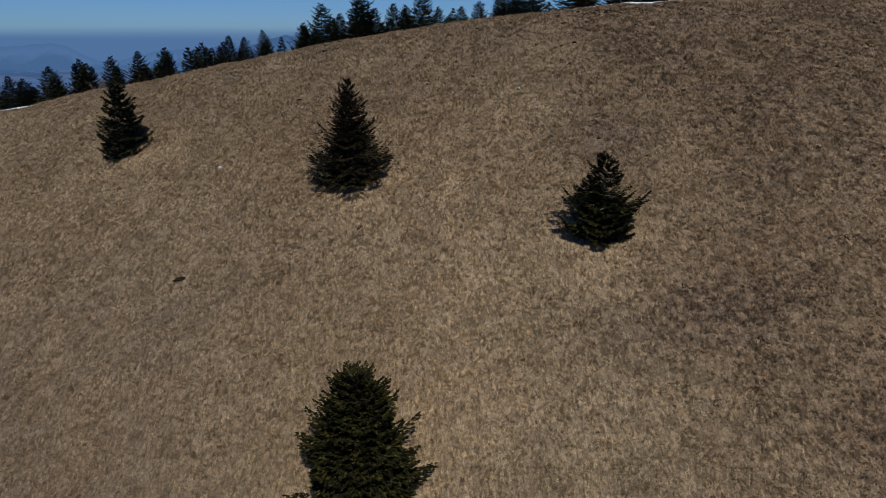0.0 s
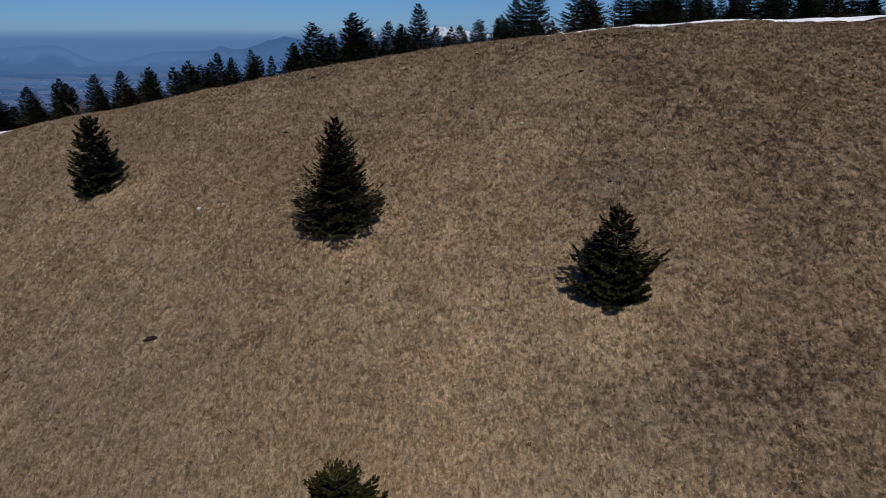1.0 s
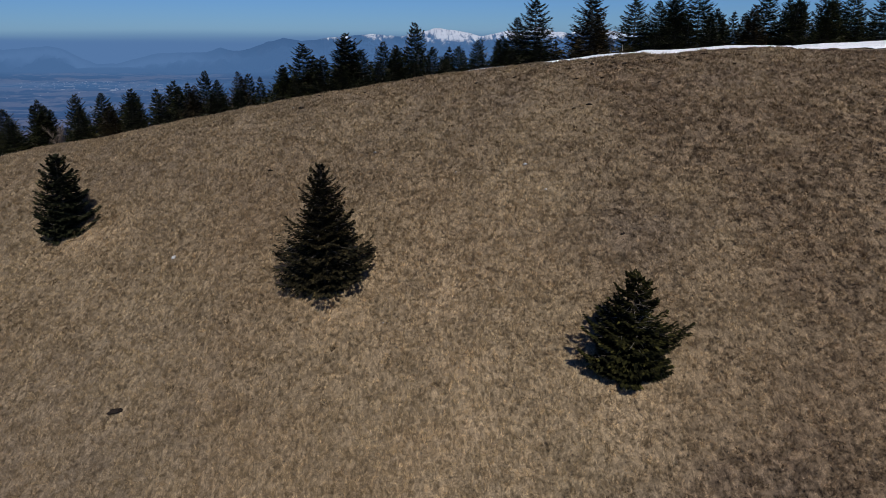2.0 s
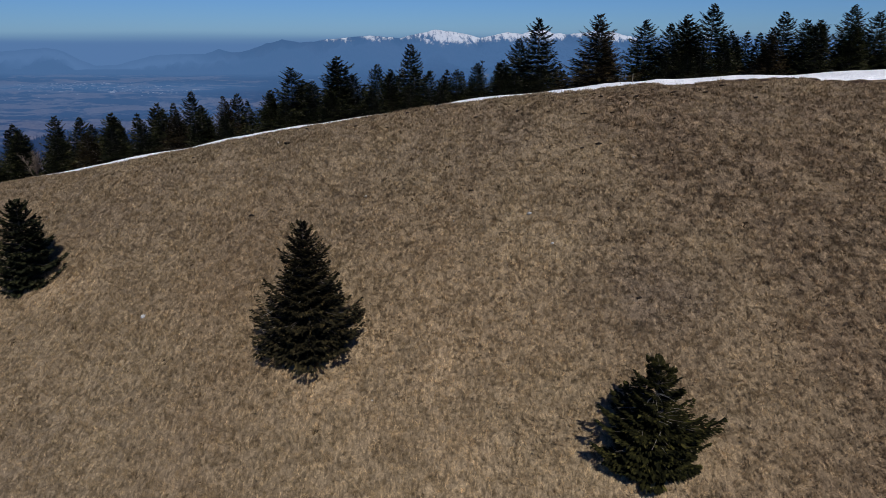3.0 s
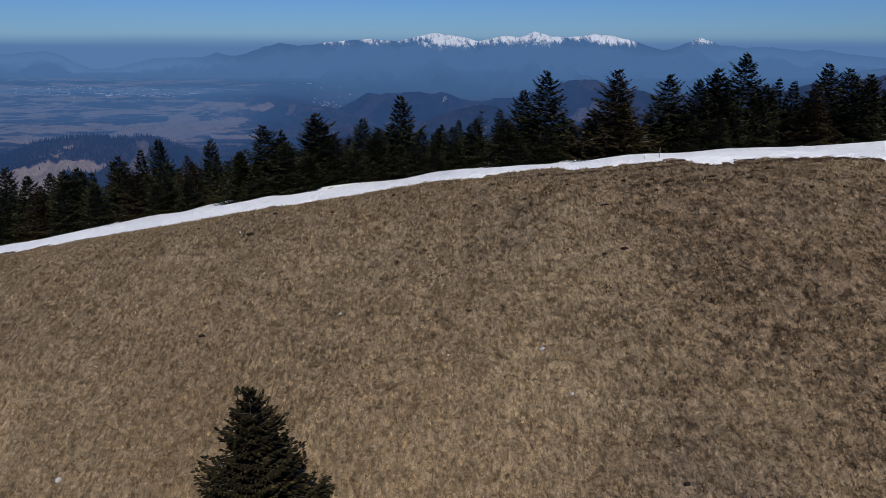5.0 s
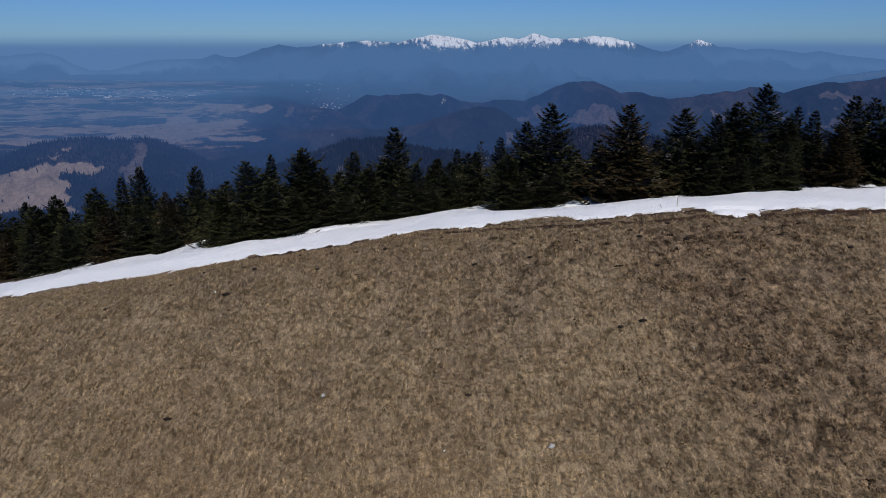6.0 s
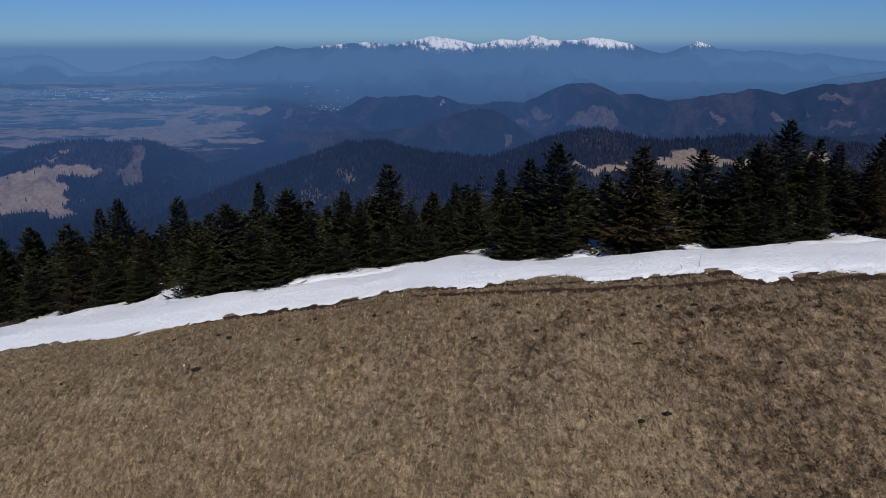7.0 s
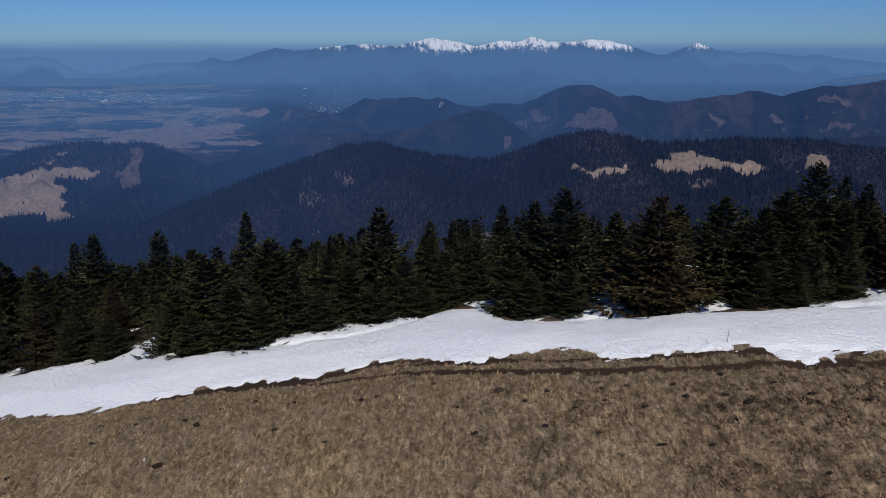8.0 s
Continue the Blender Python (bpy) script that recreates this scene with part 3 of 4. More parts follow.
def spruce(seed, height, radius, whorls=18, arms=9, sprays=30, needles=None, spray=0.42, shape=0.85, ragged=0.2, leaders=1, dead=14, bare_side=None, foot=0.86, lie=(0.0, 0.0)):
    """A spruce of trunk, needle crown and a few bleached twigs, at the origin. bare_side: (azimuth, from, to): a thinned stretch of the crown.
    foot: how far the lowest boughs reach, as a share of the radius. lie: the slope of the ground, which the skirts follow down to the grass."""
    rng = random.Random(seed)
    tree = new("spruce")
    verts, faces, lines, twigs = [], [], [], []
    tops = [(0.0, 0.0, height)]
    for k in range(1, leaders):
        w = rng.uniform(0, 6.28)
        tops.append((math.cos(w) * radius * 0.25, math.sin(w) * radius * 0.25, height * rng.uniform(0.78, 0.95)))

    def leaf(p, d, size, wide, droop):
        s = d.cross(Vector((0, 0, 1)))
        s = s.normalized() if s.length > 0.01 else Vector((1, 0, 0))
        up = s.cross(d).normalized()
        turn = rng.gauss(0, 0.28)
        s = s * math.cos(turn) + up * math.sin(turn)
        k = len(verts)
        mid = p + d * size * 0.42
        verts.extend((p, mid + s * wide, p + d * size - Vector((0, 0, droop * size)), mid - s * wide))
        faces.append((k, k + 1, k + 2, k + 3))

    lobe = [rng.uniform(0, 6.28) for k in range(4)]
    for ti, (tx, ty, th) in enumerate(tops):
        own = 1.0 if ti == 0 else 0.6
        count = whorls if ti == 0 else int(whorls * 0.6)
        start = 0.03 if ti == 0 else 0.40
        for i in range(count):
            f = start + (0.975 - start) * (i / (count - 1)) ** 1.1
            reach = radius * own * ((1 - f) ** shape * 0.98 + 0.02) * min(1.0, foot + 2.3 * f) * rng.uniform(1 - ragged * 0.6, 1 + ragged * 0.5)
            n_arms = max(6, round(arms * (0.72 + 0.5 * (1 - f))))
            a0 = rng.uniform(0, 6.28)
            for k in range(n_arms):
                w = a0 + 6.2832 * k / n_arms + rng.uniform(-0.3, 0.3)
                long = reach * rng.uniform(1 - 1.5 * ragged, 1 + ragged)
                long *= 1 + 0.45 * ragged * (math.sin(2 * w + lobe[0] + 3 * f) + math.sin(3 * w + lobe[1] - 9 * f))
                long = max(long, 0.10)
                if bare_side and bare_side[1] < f < bare_side[2] and math.cos(w - bare_side[0]) > -0.3 and rng.random() < 0.68:
                    if rng.random() < 0.6:
                        o = Vector((tx * f, ty * f, th * f))
                        twigs.append((o, o + Vector((math.cos(w), math.sin(w), rng.uniform(-0.1, 0.25))) * long * 0.8, 0.020))
                    continue
                z = th * (f + rng.uniform(-0.32, 0.32) / whorls)
                rise = -0.09 + 0.73 * f ** 1.5 + rng.uniform(-0.10, 0.10)
                out = Vector((math.cos(w), math.sin(w), 0))
                o = Vector((tx * min(1, f / 0.8), ty * min(1, f / 0.8), z))
                sag = 0.20 * (1 - f) * rng.uniform(0.5, 1.3)
                curl = rng.uniform(0.10, 0.30)

                def along(s):
                    return o + out * long * s + Vector((0, 0, long * (rise * s - sag * s * (1 - s) * 2.2 + curl * s ** 3)))

                lines.append((o, along(0.7), 0.010 + 0.011 * long))
                m = max(16, int(sprays * (0.30 + 0.70 * long / radius)))
                for j in range(m):
                    s = 0.08 + 0.92 * ((j + rng.random()) / m) ** 0.75
                    side = rng.choice((-1, 1)) * rng.uniform(0.15, 1.2) * (1.1 - s * 0.8)
                    across = Vector((-out.y, out.x, 0))
                    spread_ = rng.random() ** 0.8 * 0.26 * long * math.sin(3.0 * min(1.0, s ** 0.8)) * (1 if side > 0 else -1)
                    p = along(s) + across * spread_ - Vector((0, 0, 0.25 * abs(spread_)))
                    d = out * math.cos(side) + Vector((-out.y, out.x, 0)) * math.sin(side)
                    d = (d + Vector((0, 0, rise * 0.7 + curl * 1.6 * s * s + rng.gauss(-0.06, 0.10)))).normalized()
                    size = spray * rng.uniform(0.6, 1.25) * (0.7 + 0.6 * (1 - s)) * min(1.0, 0.52 + 0.8 * long / radius)
                    leaf(p, d, size, size * rng.uniform(0.20, 0.36), rng.uniform(0.0, 0.35))
        top = Vector((tx, ty, th))
        for j in range(9):
            leaf(top - Vector((0, 0, 0.10 * j)), Vector((rng.uniform(-0.5, 0.5), rng.uniform(-0.5, 0.5), 1)).normalized(), spray * 0.6, spray * 0.06, 0)
    for j in range(dead):
        f, w = rng.uniform(0.1, 0.8), rng.uniform(0, 6.28)
        o = Vector((math.cos(w), math.sin(w), 0)) * radius * (1 - f) * rng.uniform(0.6, 0.85) + Vector((0, 0, height * f))
        twigs.append((o, o + Vector((math.cos(w + rng.uniform(-0.9, 0.9)), math.sin(w), rng.uniform(-0.5, 0.7))).normalized() * rng.uniform(0.3, 1.1), 0.015))
    for v in verts:
        v.z += (lie[0] * v.x + lie[1] * v.y) * max(0.0, 1 - max(v.z, 0) / (0.6 * height)) ** 1.3
    rings, sides = 9, 8
    tv = []
    for i in range(rings):
        f = i / (rings - 1)
        r = (0.012 + 0.016 * height * (1 - f) ** 1.1) * (1.4 if i == 0 else 1)
        for j in range(sides):
            w = 6.2832 * j / sides
            tv.append((r * math.cos(w), r * math.sin(w), -0.4 + (height * 0.97 + 0.4) * f))
    tf = [(i * sides + j, i * sides + (j + 1) % sides, (i + 1) * sides + (j + 1) % sides, (i + 1) * sides + j) for i in range(rings - 1) for j in range(sides)]
    wood_v, wood_f = stick_arrays(lines)
    trunk = part("trunk", mesh_from("trunk", tv, tf, BARK, True), tree)
    tagged(part("branchwork", mesh_from("branchwork", wood_v, wood_f, BARK, True), trunk), kind="stuff")
    part("crown", mesh_from("crown", [tuple(v) for v in verts], faces, needles or NEEDLES), tree)
    if twigs:
        tagged(part("deadwood", mesh_from("deadwood", *stick_arrays(twigs), DEADWOOD), tree, "bleached bare twigs"), kind="stuff")
    return tree


def stand(tree, x, y, size=1.0, turn=0.0, wide=1.0):
    tree.scale = (size * wide, size * wide, size)
    tree.location = (x, y, float(ground_z(x, y)) - 0.05)
    tree.rotation_euler = (0, 0, turn)


def lie(x, y):
    """The slope of the ground at a place, eastward and northward."""
    return float(hill(x + 2, y) - hill(x - 2, y)) / 4 * 0.2, float(hill(x, y + 2) - hill(x, y - 2)) / 4 * 0.2


# the four that stand alone on the slope
def lone_spruces():
    s = tagged(spruce(101, 8.5, 4.1, 19, 14, 110, GREENER, 0.40, 0.52, 0.18, 3, 60, None, 0.6, lie(-3.4, 35.2)), "broad dark green spruce alone low on the dry slope", "spruce tree", "lone spruces")
    stand(s, -3.4, 35.3, 1.0)
    s = tagged(spruce(202, 8.4, 4.0, 16, 12, 130, OLIVE, 0.37, 0.80, 0.17, 2, 44, None, 0.85, lie(-6.9, 60.6)), "tall pointed dark spruce alone on the dry slope", "spruce tree", "lone spruces")
    stand(s, -6.9, 61.2, 1.0)
    s = tagged(spruce(303, 5.7, 2.8, 13, 12, 130, GREENER, 0.38, 0.56, 0.26, 2, 60, (0.1, 0.52, 0.98), 0.72, lie(13.7, 50.7)), "squat ragged spruce with a broken thin top on the dry slope", "spruce tree", "lone spruces")
    stand(s, 13.6, 50.9, 1.0)
    s = tagged(spruce(404, 6.7, 2.6, 13, 12, 120, None, 0.40, 0.52, 0.16, 1, 10, None, 0.75, lie(-32.4, 71.9)), "dark layered spruce alone on the grassy shoulder", "spruce tree", "lone spruces")
    stand(s, -32.3, 72.0, 1.0)


lone_spruces()

# ---- the wood along the crest ----
KINDS = {
    "full": spruce(11, 10, 3.8, 20, 11, 66, None, 0.50, 0.84, 0.22, 1, 60),
    "slim": spruce(12, 10, 3.0, 21, 10, 46, None, 0.54, 0.90, 0.22, 1, 30),
    "twin": spruce(13, 10, 3.7, 19, 11, 62, None, 0.50, 0.72, 0.26, 3, 64),
    "rusty": spruce(14, 10, 4.0, 19, 11, 62, RUSTY, 0.48, 0.80, 0.24, 2, 70),
    "ragged": spruce(15, 10, 3.2, 18, 10, 46, None, 0.54, 0.88, 0.36, 1, 40, (3.6, 0.45, 0.95)),
    "plain": spruce(16, 10, 3.4, 14, 8, 18, None, 0.98, 0.80, 0.22, 1, 5),
    "thin": spruce(17, 10, 2.9, 14, 8, 16, None, 0.92, 0.85, 0.26, 1, 5),
}
LABELS = {
    "full": "full dark green spruce at the edge of the crest wood", "slim": "slim pointed dark spruce in the crest wood",
    "twin": "dark spruce with several tops in the crest wood", "rusty": "browning spruce with dry rusty twigs by the snow",
    "ragged": "ragged thin-crowned dark spruce in the crest wood",
    "plain": "dark green spruce deep in the crest wood", "thin": "narrow dark spruce deep in the crest wood",
}
for kind_name, first in KINDS.items():
    tagged(first, LABELS[kind_name], "spruce tree", "spruces of the crest wood")
used_kinds = set()


def plant(kind_name, x, y, height, turn, wide=1.0):
    """Sets a spruce of that kind and height on the ground."""
    first = KINDS[kind_name]
    s = height / 10.0
    if kind_name not in used_kinds:
        used_kinds.add(kind_name)
        stand(first, x, y, s, turn, wide)
        return first
    tree = copy_thing(first, Matrix.Identity(4))
    stand(tree, x, y, s, turn, wide)
    return tree


# kind, x, y, height, breadth: those that stand out
TALL_ROW = [
    ("twin", -38.9, 117.1, 8.4, 1.0), ("slim", -41.4, 129.3, 10.8, 1.0), ("full", -36.9, 125.3, 11.1, 1.0), ("rusty", -25.8, 106.1, 6.0, 1.0),
    ("full", -31.1, 129.4, 10.3, 1.0), ("full", -16.5, 103.7, 8.0, 1.35), ("slim", -23.0, 138.3, 11.5, 1.0), ("twin", -10.9, 103.8, 8.4, 1.35),
    ("full", -6.5, 108.5, 7.7, 1.15), ("full", -2.3, 109.5, 9.7, 1.1), ("twin", -51.8, 130.6, 9.7, 1.0), ("full", -54.4, 128, 9.1, 1.0),
    ("full", -56.4, 121.5, 10.0, 1.0), ("twin", -57.4, 112.9, 8.3, 1.0), ("twin", 1.9, 112, 5.5, 1.0), ("slim", 4.5, 119, 7.1, 1.0),
    ("ragged", 7.2, 115, 7.2, 1.0), ("slim", 9.9, 121.5, 8.0, 1.0), ("full", 11.5, 108.5, 8.4, 1.0), ("full", 13.2, 103, 9.6, 1.0),
    ("rusty", 19.4, 98.6, 8.7, 1.15), ("full", 25.2, 101.2, 8.2, 1.1), ("twin", 29.8, 100.8, 8.3, 1.0), ("full", 27.6, 99.5, 7.3, 1.0),
    ("full", 34.4, 105.5, 10.0, 1.0), ("slim", 43.1, 116, 9.2, 1.0), ("slim", 43.5, 113, 8.4, 1.0), ("full", 42.1, 103.6, 8.6, 1.0),
    ("full", 47.7, 109.5, 9.0, 1.0), ("full", 49.7, 103, 8.8, 1.0), ("twin", 45.0, 101, 6.9, 1.0), ("full", 51.6, 101, 7.6, 1.0),
    ("full", 55.5, 100.5, 8.0, 1.0),
    ("full", -67.5, 110.0, 6.8, 1.3), ("twin", -64.4, 108.6, 5.8, 1.3), ("full", -61.2, 110.5, 7.4, 1.3), ("full", -58.6, 107.6, 5.6, 1.35), ("twin", -54.6, 109.5, 6.6, 1.3), ("ragged", -70.5, 109.0, 6.6, 1.3),
    ("full", -46.6, 110.2, 7.6, 1.2), ("twin", -42.6, 110.8, 7.4, 1.2),
]
# lower ones with skirts down to the snow, and the first of those behind
SKIRT_ROW = [
    ("full", -35.8, 104.6, 4.6, 1.2), ("rusty", -31.4, 105.0, 4.9, 1.25), ("full", -28.2, 104.6, 4.9, 1.2), ("twin", -19.0, 102.8, 5.2, 1.25),
    ("full", -13.4, 100.8, 5.2, 1.3), ("full", -8.6, 101.6, 5.2, 1.25), ("twin", -4.4, 103.6, 5.6, 1.15), ("full", 0.2, 104.4, 5.0, 1.2),
    ("full", 3.6, 105.4, 4.6, 1.2), ("twin", 9.0, 101.6, 5.2, 1.2), ("full", 6.2, 106.6, 5.6, 1.2), 
    
    ("rusty", 39.0, 99.6, 6.2, 1.2), ("full", 43.6, 98.4, 6.2, 1.1), ("full", 30.6, 97.6, 4.6, 1.2), ("full", 33.6, 98.6, 5.0, 1.2), ("twin", 36.4, 104.5, 6.8, 1.1), ("twin", 47.6, 98.6, 6.2, 1.1), ("full", -40.5, 106.0, 4.8, 1.2), ("rusty", -44.8, 108.0, 4.8, 1.2),
    ("full", -49.5, 109.0, 5.2, 1.2), ("plain", -4.0, 113.5, 6.2, 1.1), ("thin", 16.5, 107.5, 5.2, 1.1),
    ("full", -16.6, 100.0, 3.6, 1.5), ("twin", -11.0, 99.4, 3.8, 1.5), ("full", -6.4, 101.0, 3.4, 1.4), ("full", -2.0, 102.4, 3.6, 1.4), ("full", 1.6, 102.8, 3.2, 1.4),
    ("full", 10.2, 99.4, 3.6, 1.4), ("full", 13.0, 98.8, 3.8, 1.5), ("rusty", 19.2, 96.6, 3.4, 1.5),
    ("full", 26.6, 96.8, 3.4, 1.4), ("full", 28.6, 96.0, 3.4, 1.5), ("full", -24.8, 103.0, 3.4, 1.4), ("full", -28.6, 103.4, 3.2, 1.4),
]
tree_rng = random.Random(77)
planted = []
for row in (TALL_ROW, SKIRT_ROW):
    for kind_name, x, y, h, wide in row:
        plant(kind_name, x, y, h * (1.08 if row is SKIRT_ROW and x < 6 else 1.0), tree_rng.uniform(0, 6.28), wide * (1.18 if row is TALL_ROW and x > 6 else 1.0))
        planted.append((x, y))


def fill_wood():
    """The rest of the wood down the back of the hill."""
    made = 0
    for tries in range(6000):
        if made >= 230:
            break
        x, y = tree_rng.uniform(-78, 88), tree_rng.triangular(100, 165, 104)
        deep = y - float(snow_back(x)) - 0.04 * abs(x)
        if deep < 4.5 or glade(x, y) > 0.4:
            continue
        if any((x - px) ** 2 + (y - py) ** 2 < 2.5 ** 2 for px, py in planted):
            continue
        planted.append((x, y))
        made += 1
        h = (tree_rng.uniform(4.2, 6.2) + 0.03 * (y - 105)) * (1.06 if x < -13 else 1.02)
        kinds = ("full", "slim", "twin", "ragged") if deep < 9 and made % 2 else ("plain", "thin", "plain")
        plant(tree_rng.choice(kinds), x, y, h, tree_rng.uniform(0, 6.28), tree_rng.uniform(0.9, 1.2))


fill_wood()


# ---- the country beyond, with painted blue haze ----
# crest lines of the ranges: x, height
SNOWY_WEST = [(-3956, -194), (-3398, -152), (-3065, -124), (-2844, -113), (-2697, -99), (-2605, -96), (-2516, -106), (-2449, -138), (-2382, -173), (-2296, -205), (-2168, -205), (-2073, -180), (-1975, -159), (-1885, -138), (-1757, -134), (-1575, -131), (-1481, -103), (-1428, -116), (-1356, -124), (-1282, -106), (-1170, -68), (-1070, -42), (-952, -61), (-861, -54), (-806, -42)]
SNOWY_EAST = [(-661, -29), (-498, -19), (-307, -33), (-242, -16), (-155, 2), (-79, 17), (83, -2), (209, -29), (274, -19), (385, 3), (483, -10), (565, 26), (678, -5), (757, -10), (854, -2), (926, 9), (998, 10), (1052, 5), (1199, -33), (1281, -57), (1396, -89), (1491, -64), (1630, -10), (1766, -57), (1931, -75), (2089, -68), (2289, -96), (2417, -82), (2549, -109), (2856, -138), (3707, -166)]
EAST_RANGE = [(1203, -444), (1522, -363), (1776, -312), (1935, -290), (2090, -243), (2213, -211), (2307, -196), (2433, -177), (2521, -168), (2936, -130), (3413, -118)]
MIDDLE_HILLS = [(-1417, -493), (-974, -464), (-707, -403), (-619, -377), (-530, -343), (-471, -314), (-403, -273), (-368, -276), (-331, -282), (-296, -270), (-239, -272), (-138, -268), (-66, -280), (-23, -269), (21, -280), (78, -303), (136, -311), (194, -314), (252, -297), (353, -294), (411, -300), (482, -272), (552, -238),
                (622, -213), (708, -202), (765, -207), (839, -238), (899, -266), (985, -259), (1058, -277), (1146, -294), (1275, -283), (1373, -260), (1487, -252), (1556, -230), (1614, -230), (1688, -249), (1733, -259), (1774, -246), (1884, -218), (1940, -210), (2055, -210), (2195, -193), (2244, -182), (2757, -152)]
LOW_HILL = [(-1700, -449), (-1479, -401), (-1324, -343), (-1229, -320), (-1160, -301), (-1067, -295), (-934, -292), (-801, -287), (-709, -286), (-670, -301), (-617, -309), (-551, -314), (-486, -333), (-381, -375), (-169, -449)]
LONE_HILL = [(-1277, -559), (-905, -434), (-737, -396), (-665, -382), (-570, -365), (-428, -354), (-335, -354), (-288, -361), (-194, -349), (-100, -333), (-53, -314), (17, -296), (64, -280), (134, -264), (180, -259), (215, -266), (250, -284), (286, -312), (322, -342), (370, -370), (442, -396), (561, -420), (750, -420), (1219, -391), (1846, -368)]
LEFT_HILL = [(-2030, -417), (-1731, -397), (-1614, -401), (-1533, -389), (-1470, -365), (-1420, -346), (-1348, -338), (-1258, -324), (-1200, -324), (-1141, -330), (-1035, -326), (-984, -338), (-919, -363), (-867, -385), (-792, -421), (-696, -455), (-522, -517)]
NEAR_RIDGE = [(-929, -517), (-761, -447), (-597, -380), (-516, -351), (-405, -310), (-334, -286), (-265, -264), (-196, -256), (-154, -256), (-127, -270), (-80, -281), (-18, -289), (37, -293), (79, -300), (128, -300), (182, -281), (220, -269), (273, -252), (333, -235), (379, -227), (424, -224), (478, -232), (533, -246),
              (587, -255), (640, -252), (716, -247), (853, -241), (946, -246), (1023, -249), (1101, -259), (1207, -270), (1492, -292)]
# crest, distance, fall of its near side, fall of its far side, spur size
RANGES = [(SNOWY_WEST + SNOWY_EAST, 4600, 0.42, 0.5, 30), (EAST_RANGE, 4050, 0.40, 0.4, 26), (MIDDLE_HILLS, 3600, 0.42, 0.35, 44), (LOW_HILL, 3300, 0.22, 0.20, 14),
          (LONE_HILL, 2900, 0.36, 0.35, 34), (LEFT_HILL, 2400, 0.34, 0.40, 20), (NEAR_RIDGE, 1900, 0.30, 0.30, 22)]


def floor_of(y):
    return np.interp(y, (200, 330, 600, 1200, 1700, 2100, 2700, 3300, 4000, 4500, 4950), (-70, -128, -260, -470, -520, -500, -385, -326, -246, -222, -240))


def country(x, y):
    """Height of the far land, and the share of high snowy ground."""
    z = floor_of(y) + 6 * fbm(x / 160, y / 160, 4, 60)
    z = z - 150 * ramp(x / np.maximum(y, 1), -0.26, -0.10) * ramp(y, 1900, 2700) * (1 - ramp(y, 3500, 4150))
    snow = 0 * z
    for k, (crest, at, near, far, spur) in enumerate(RANGES):
        xs, zs = np.array(crest, float).T
        top = np.interp(x * at / np.maximum(y, 1), xs, zs) if k == 0 else np.interp(x, xs, zs)
        top = top + (2.6 if k else 3.5) * fbm(x / 45, x * 0 + k, 4, 70 + k)
        away = y - at
        ridged = 1 - np.abs(fbm(x / 210 + 0.25 * fbm(x / 90, y / 90, 2, 80 + k), y / 420, 4, 81 + k))
        side = np.abs(away) / (120 + np.abs(away))
        h = top - np.where(away < 0, -away * near, away * far) + spur * 2.2 * (ridged - 0.9) * side * 2
        if k == 0:
            gully = 1 - np.abs(fbm(x / 60 + 0.5 * fbm(x / 40, y / 90, 2, 88) + (y - at) / 130, y / 240, 4, 89))
            h = h + 22 * (gully - 0.8) * ramp(np.abs(away), 4, 80)
            high = ramp(h + 34 * (gully - 0.75) + 16 * fbm(x / 260, y * 0, 2, 87), -92, -22) * ramp(x, -850, -790) * (1 - ramp(x, 1180, 1260) * (1 - np.exp(-((x - 1640) / 90) ** 4)))
            snow = np.where(h > z, 0.95 * high, snow)
        z = np.where(h > z, h, z)
    return z, snow


def inside(x, y, outline):
    """Which of the places lie within an outline of corners."""
    found = np.zeros(np.shape(x), bool)
    for (x0, y0), (x1, y1) in zip(outline, outline[1:] + outline[:1]):
        if y0 != y1:
            found ^= ((y0 > y) != (y1 > y)) & (x < (x1 - x0) * (y - y0) / (y1 - y0) + x0)
    return found


CLEARINGS = {"pasture": [], "cut": [], "pale": []}


def clearing(sort, outline):
    """Open ground among the woods: grazed pasture, cut-over forest or pale rock."""
    CLEARINGS[sort].append(outline)


clearing("pasture", [(-1459, 2268), (-1392, 2212), (-1351, 2220), (-1325, 2240), (-1275, 2268), (-1233, 2276), (-1186, 2296), (-1120, 2272), (-1112, 2244), (-1164, 2240), (-1189, 2216), (-1239, 2208), (-1246, 2200), (-1198, 2176), (-1174, 2160), (-1215, 2152), (-1186, 2128), (-1113, 2152), (-1123, 2140), (-1170, 2128), (-1176, 2104), (-1118, 2056), (-1138, 1996), (-1182, 2016), (-1210, 2052), (-1289, 2084), (-1329, 2036), (-1373, 1952), (-1594, 2300)])
clearing("pasture", [(-1417, 2320), (-1324, 2296), (-1268, 2312), (-1304, 2272)])
clearing("pasture", [(-1327, 2320), (-1268, 2356), (-1271, 2328), (-1307, 2316)])
clearing("pasture", [(538, 1824), (575, 1836), (599, 1844), (614, 1868), (642, 1876), (671, 1872), (691, 1852), (721, 1840), (752, 1824), (808, 1816), (830, 1796), (871, 1812), (860, 1800), (814, 1772), (763, 1768), (758, 1796), (686, 1800), (646, 1808), (586, 1808), (543, 1812)])
clearing("pasture", [(322, 1736), (401, 1772), (448, 1788), (484, 1788), (466, 1768), (424, 1740), (413, 1760), (331, 1704)])
clearing("pasture", [(962, 1828), (1032, 1852), (981, 1768), (963, 1772), (950, 1788), (927, 1784), (913, 1808), (921, 1816), (943, 1804)])
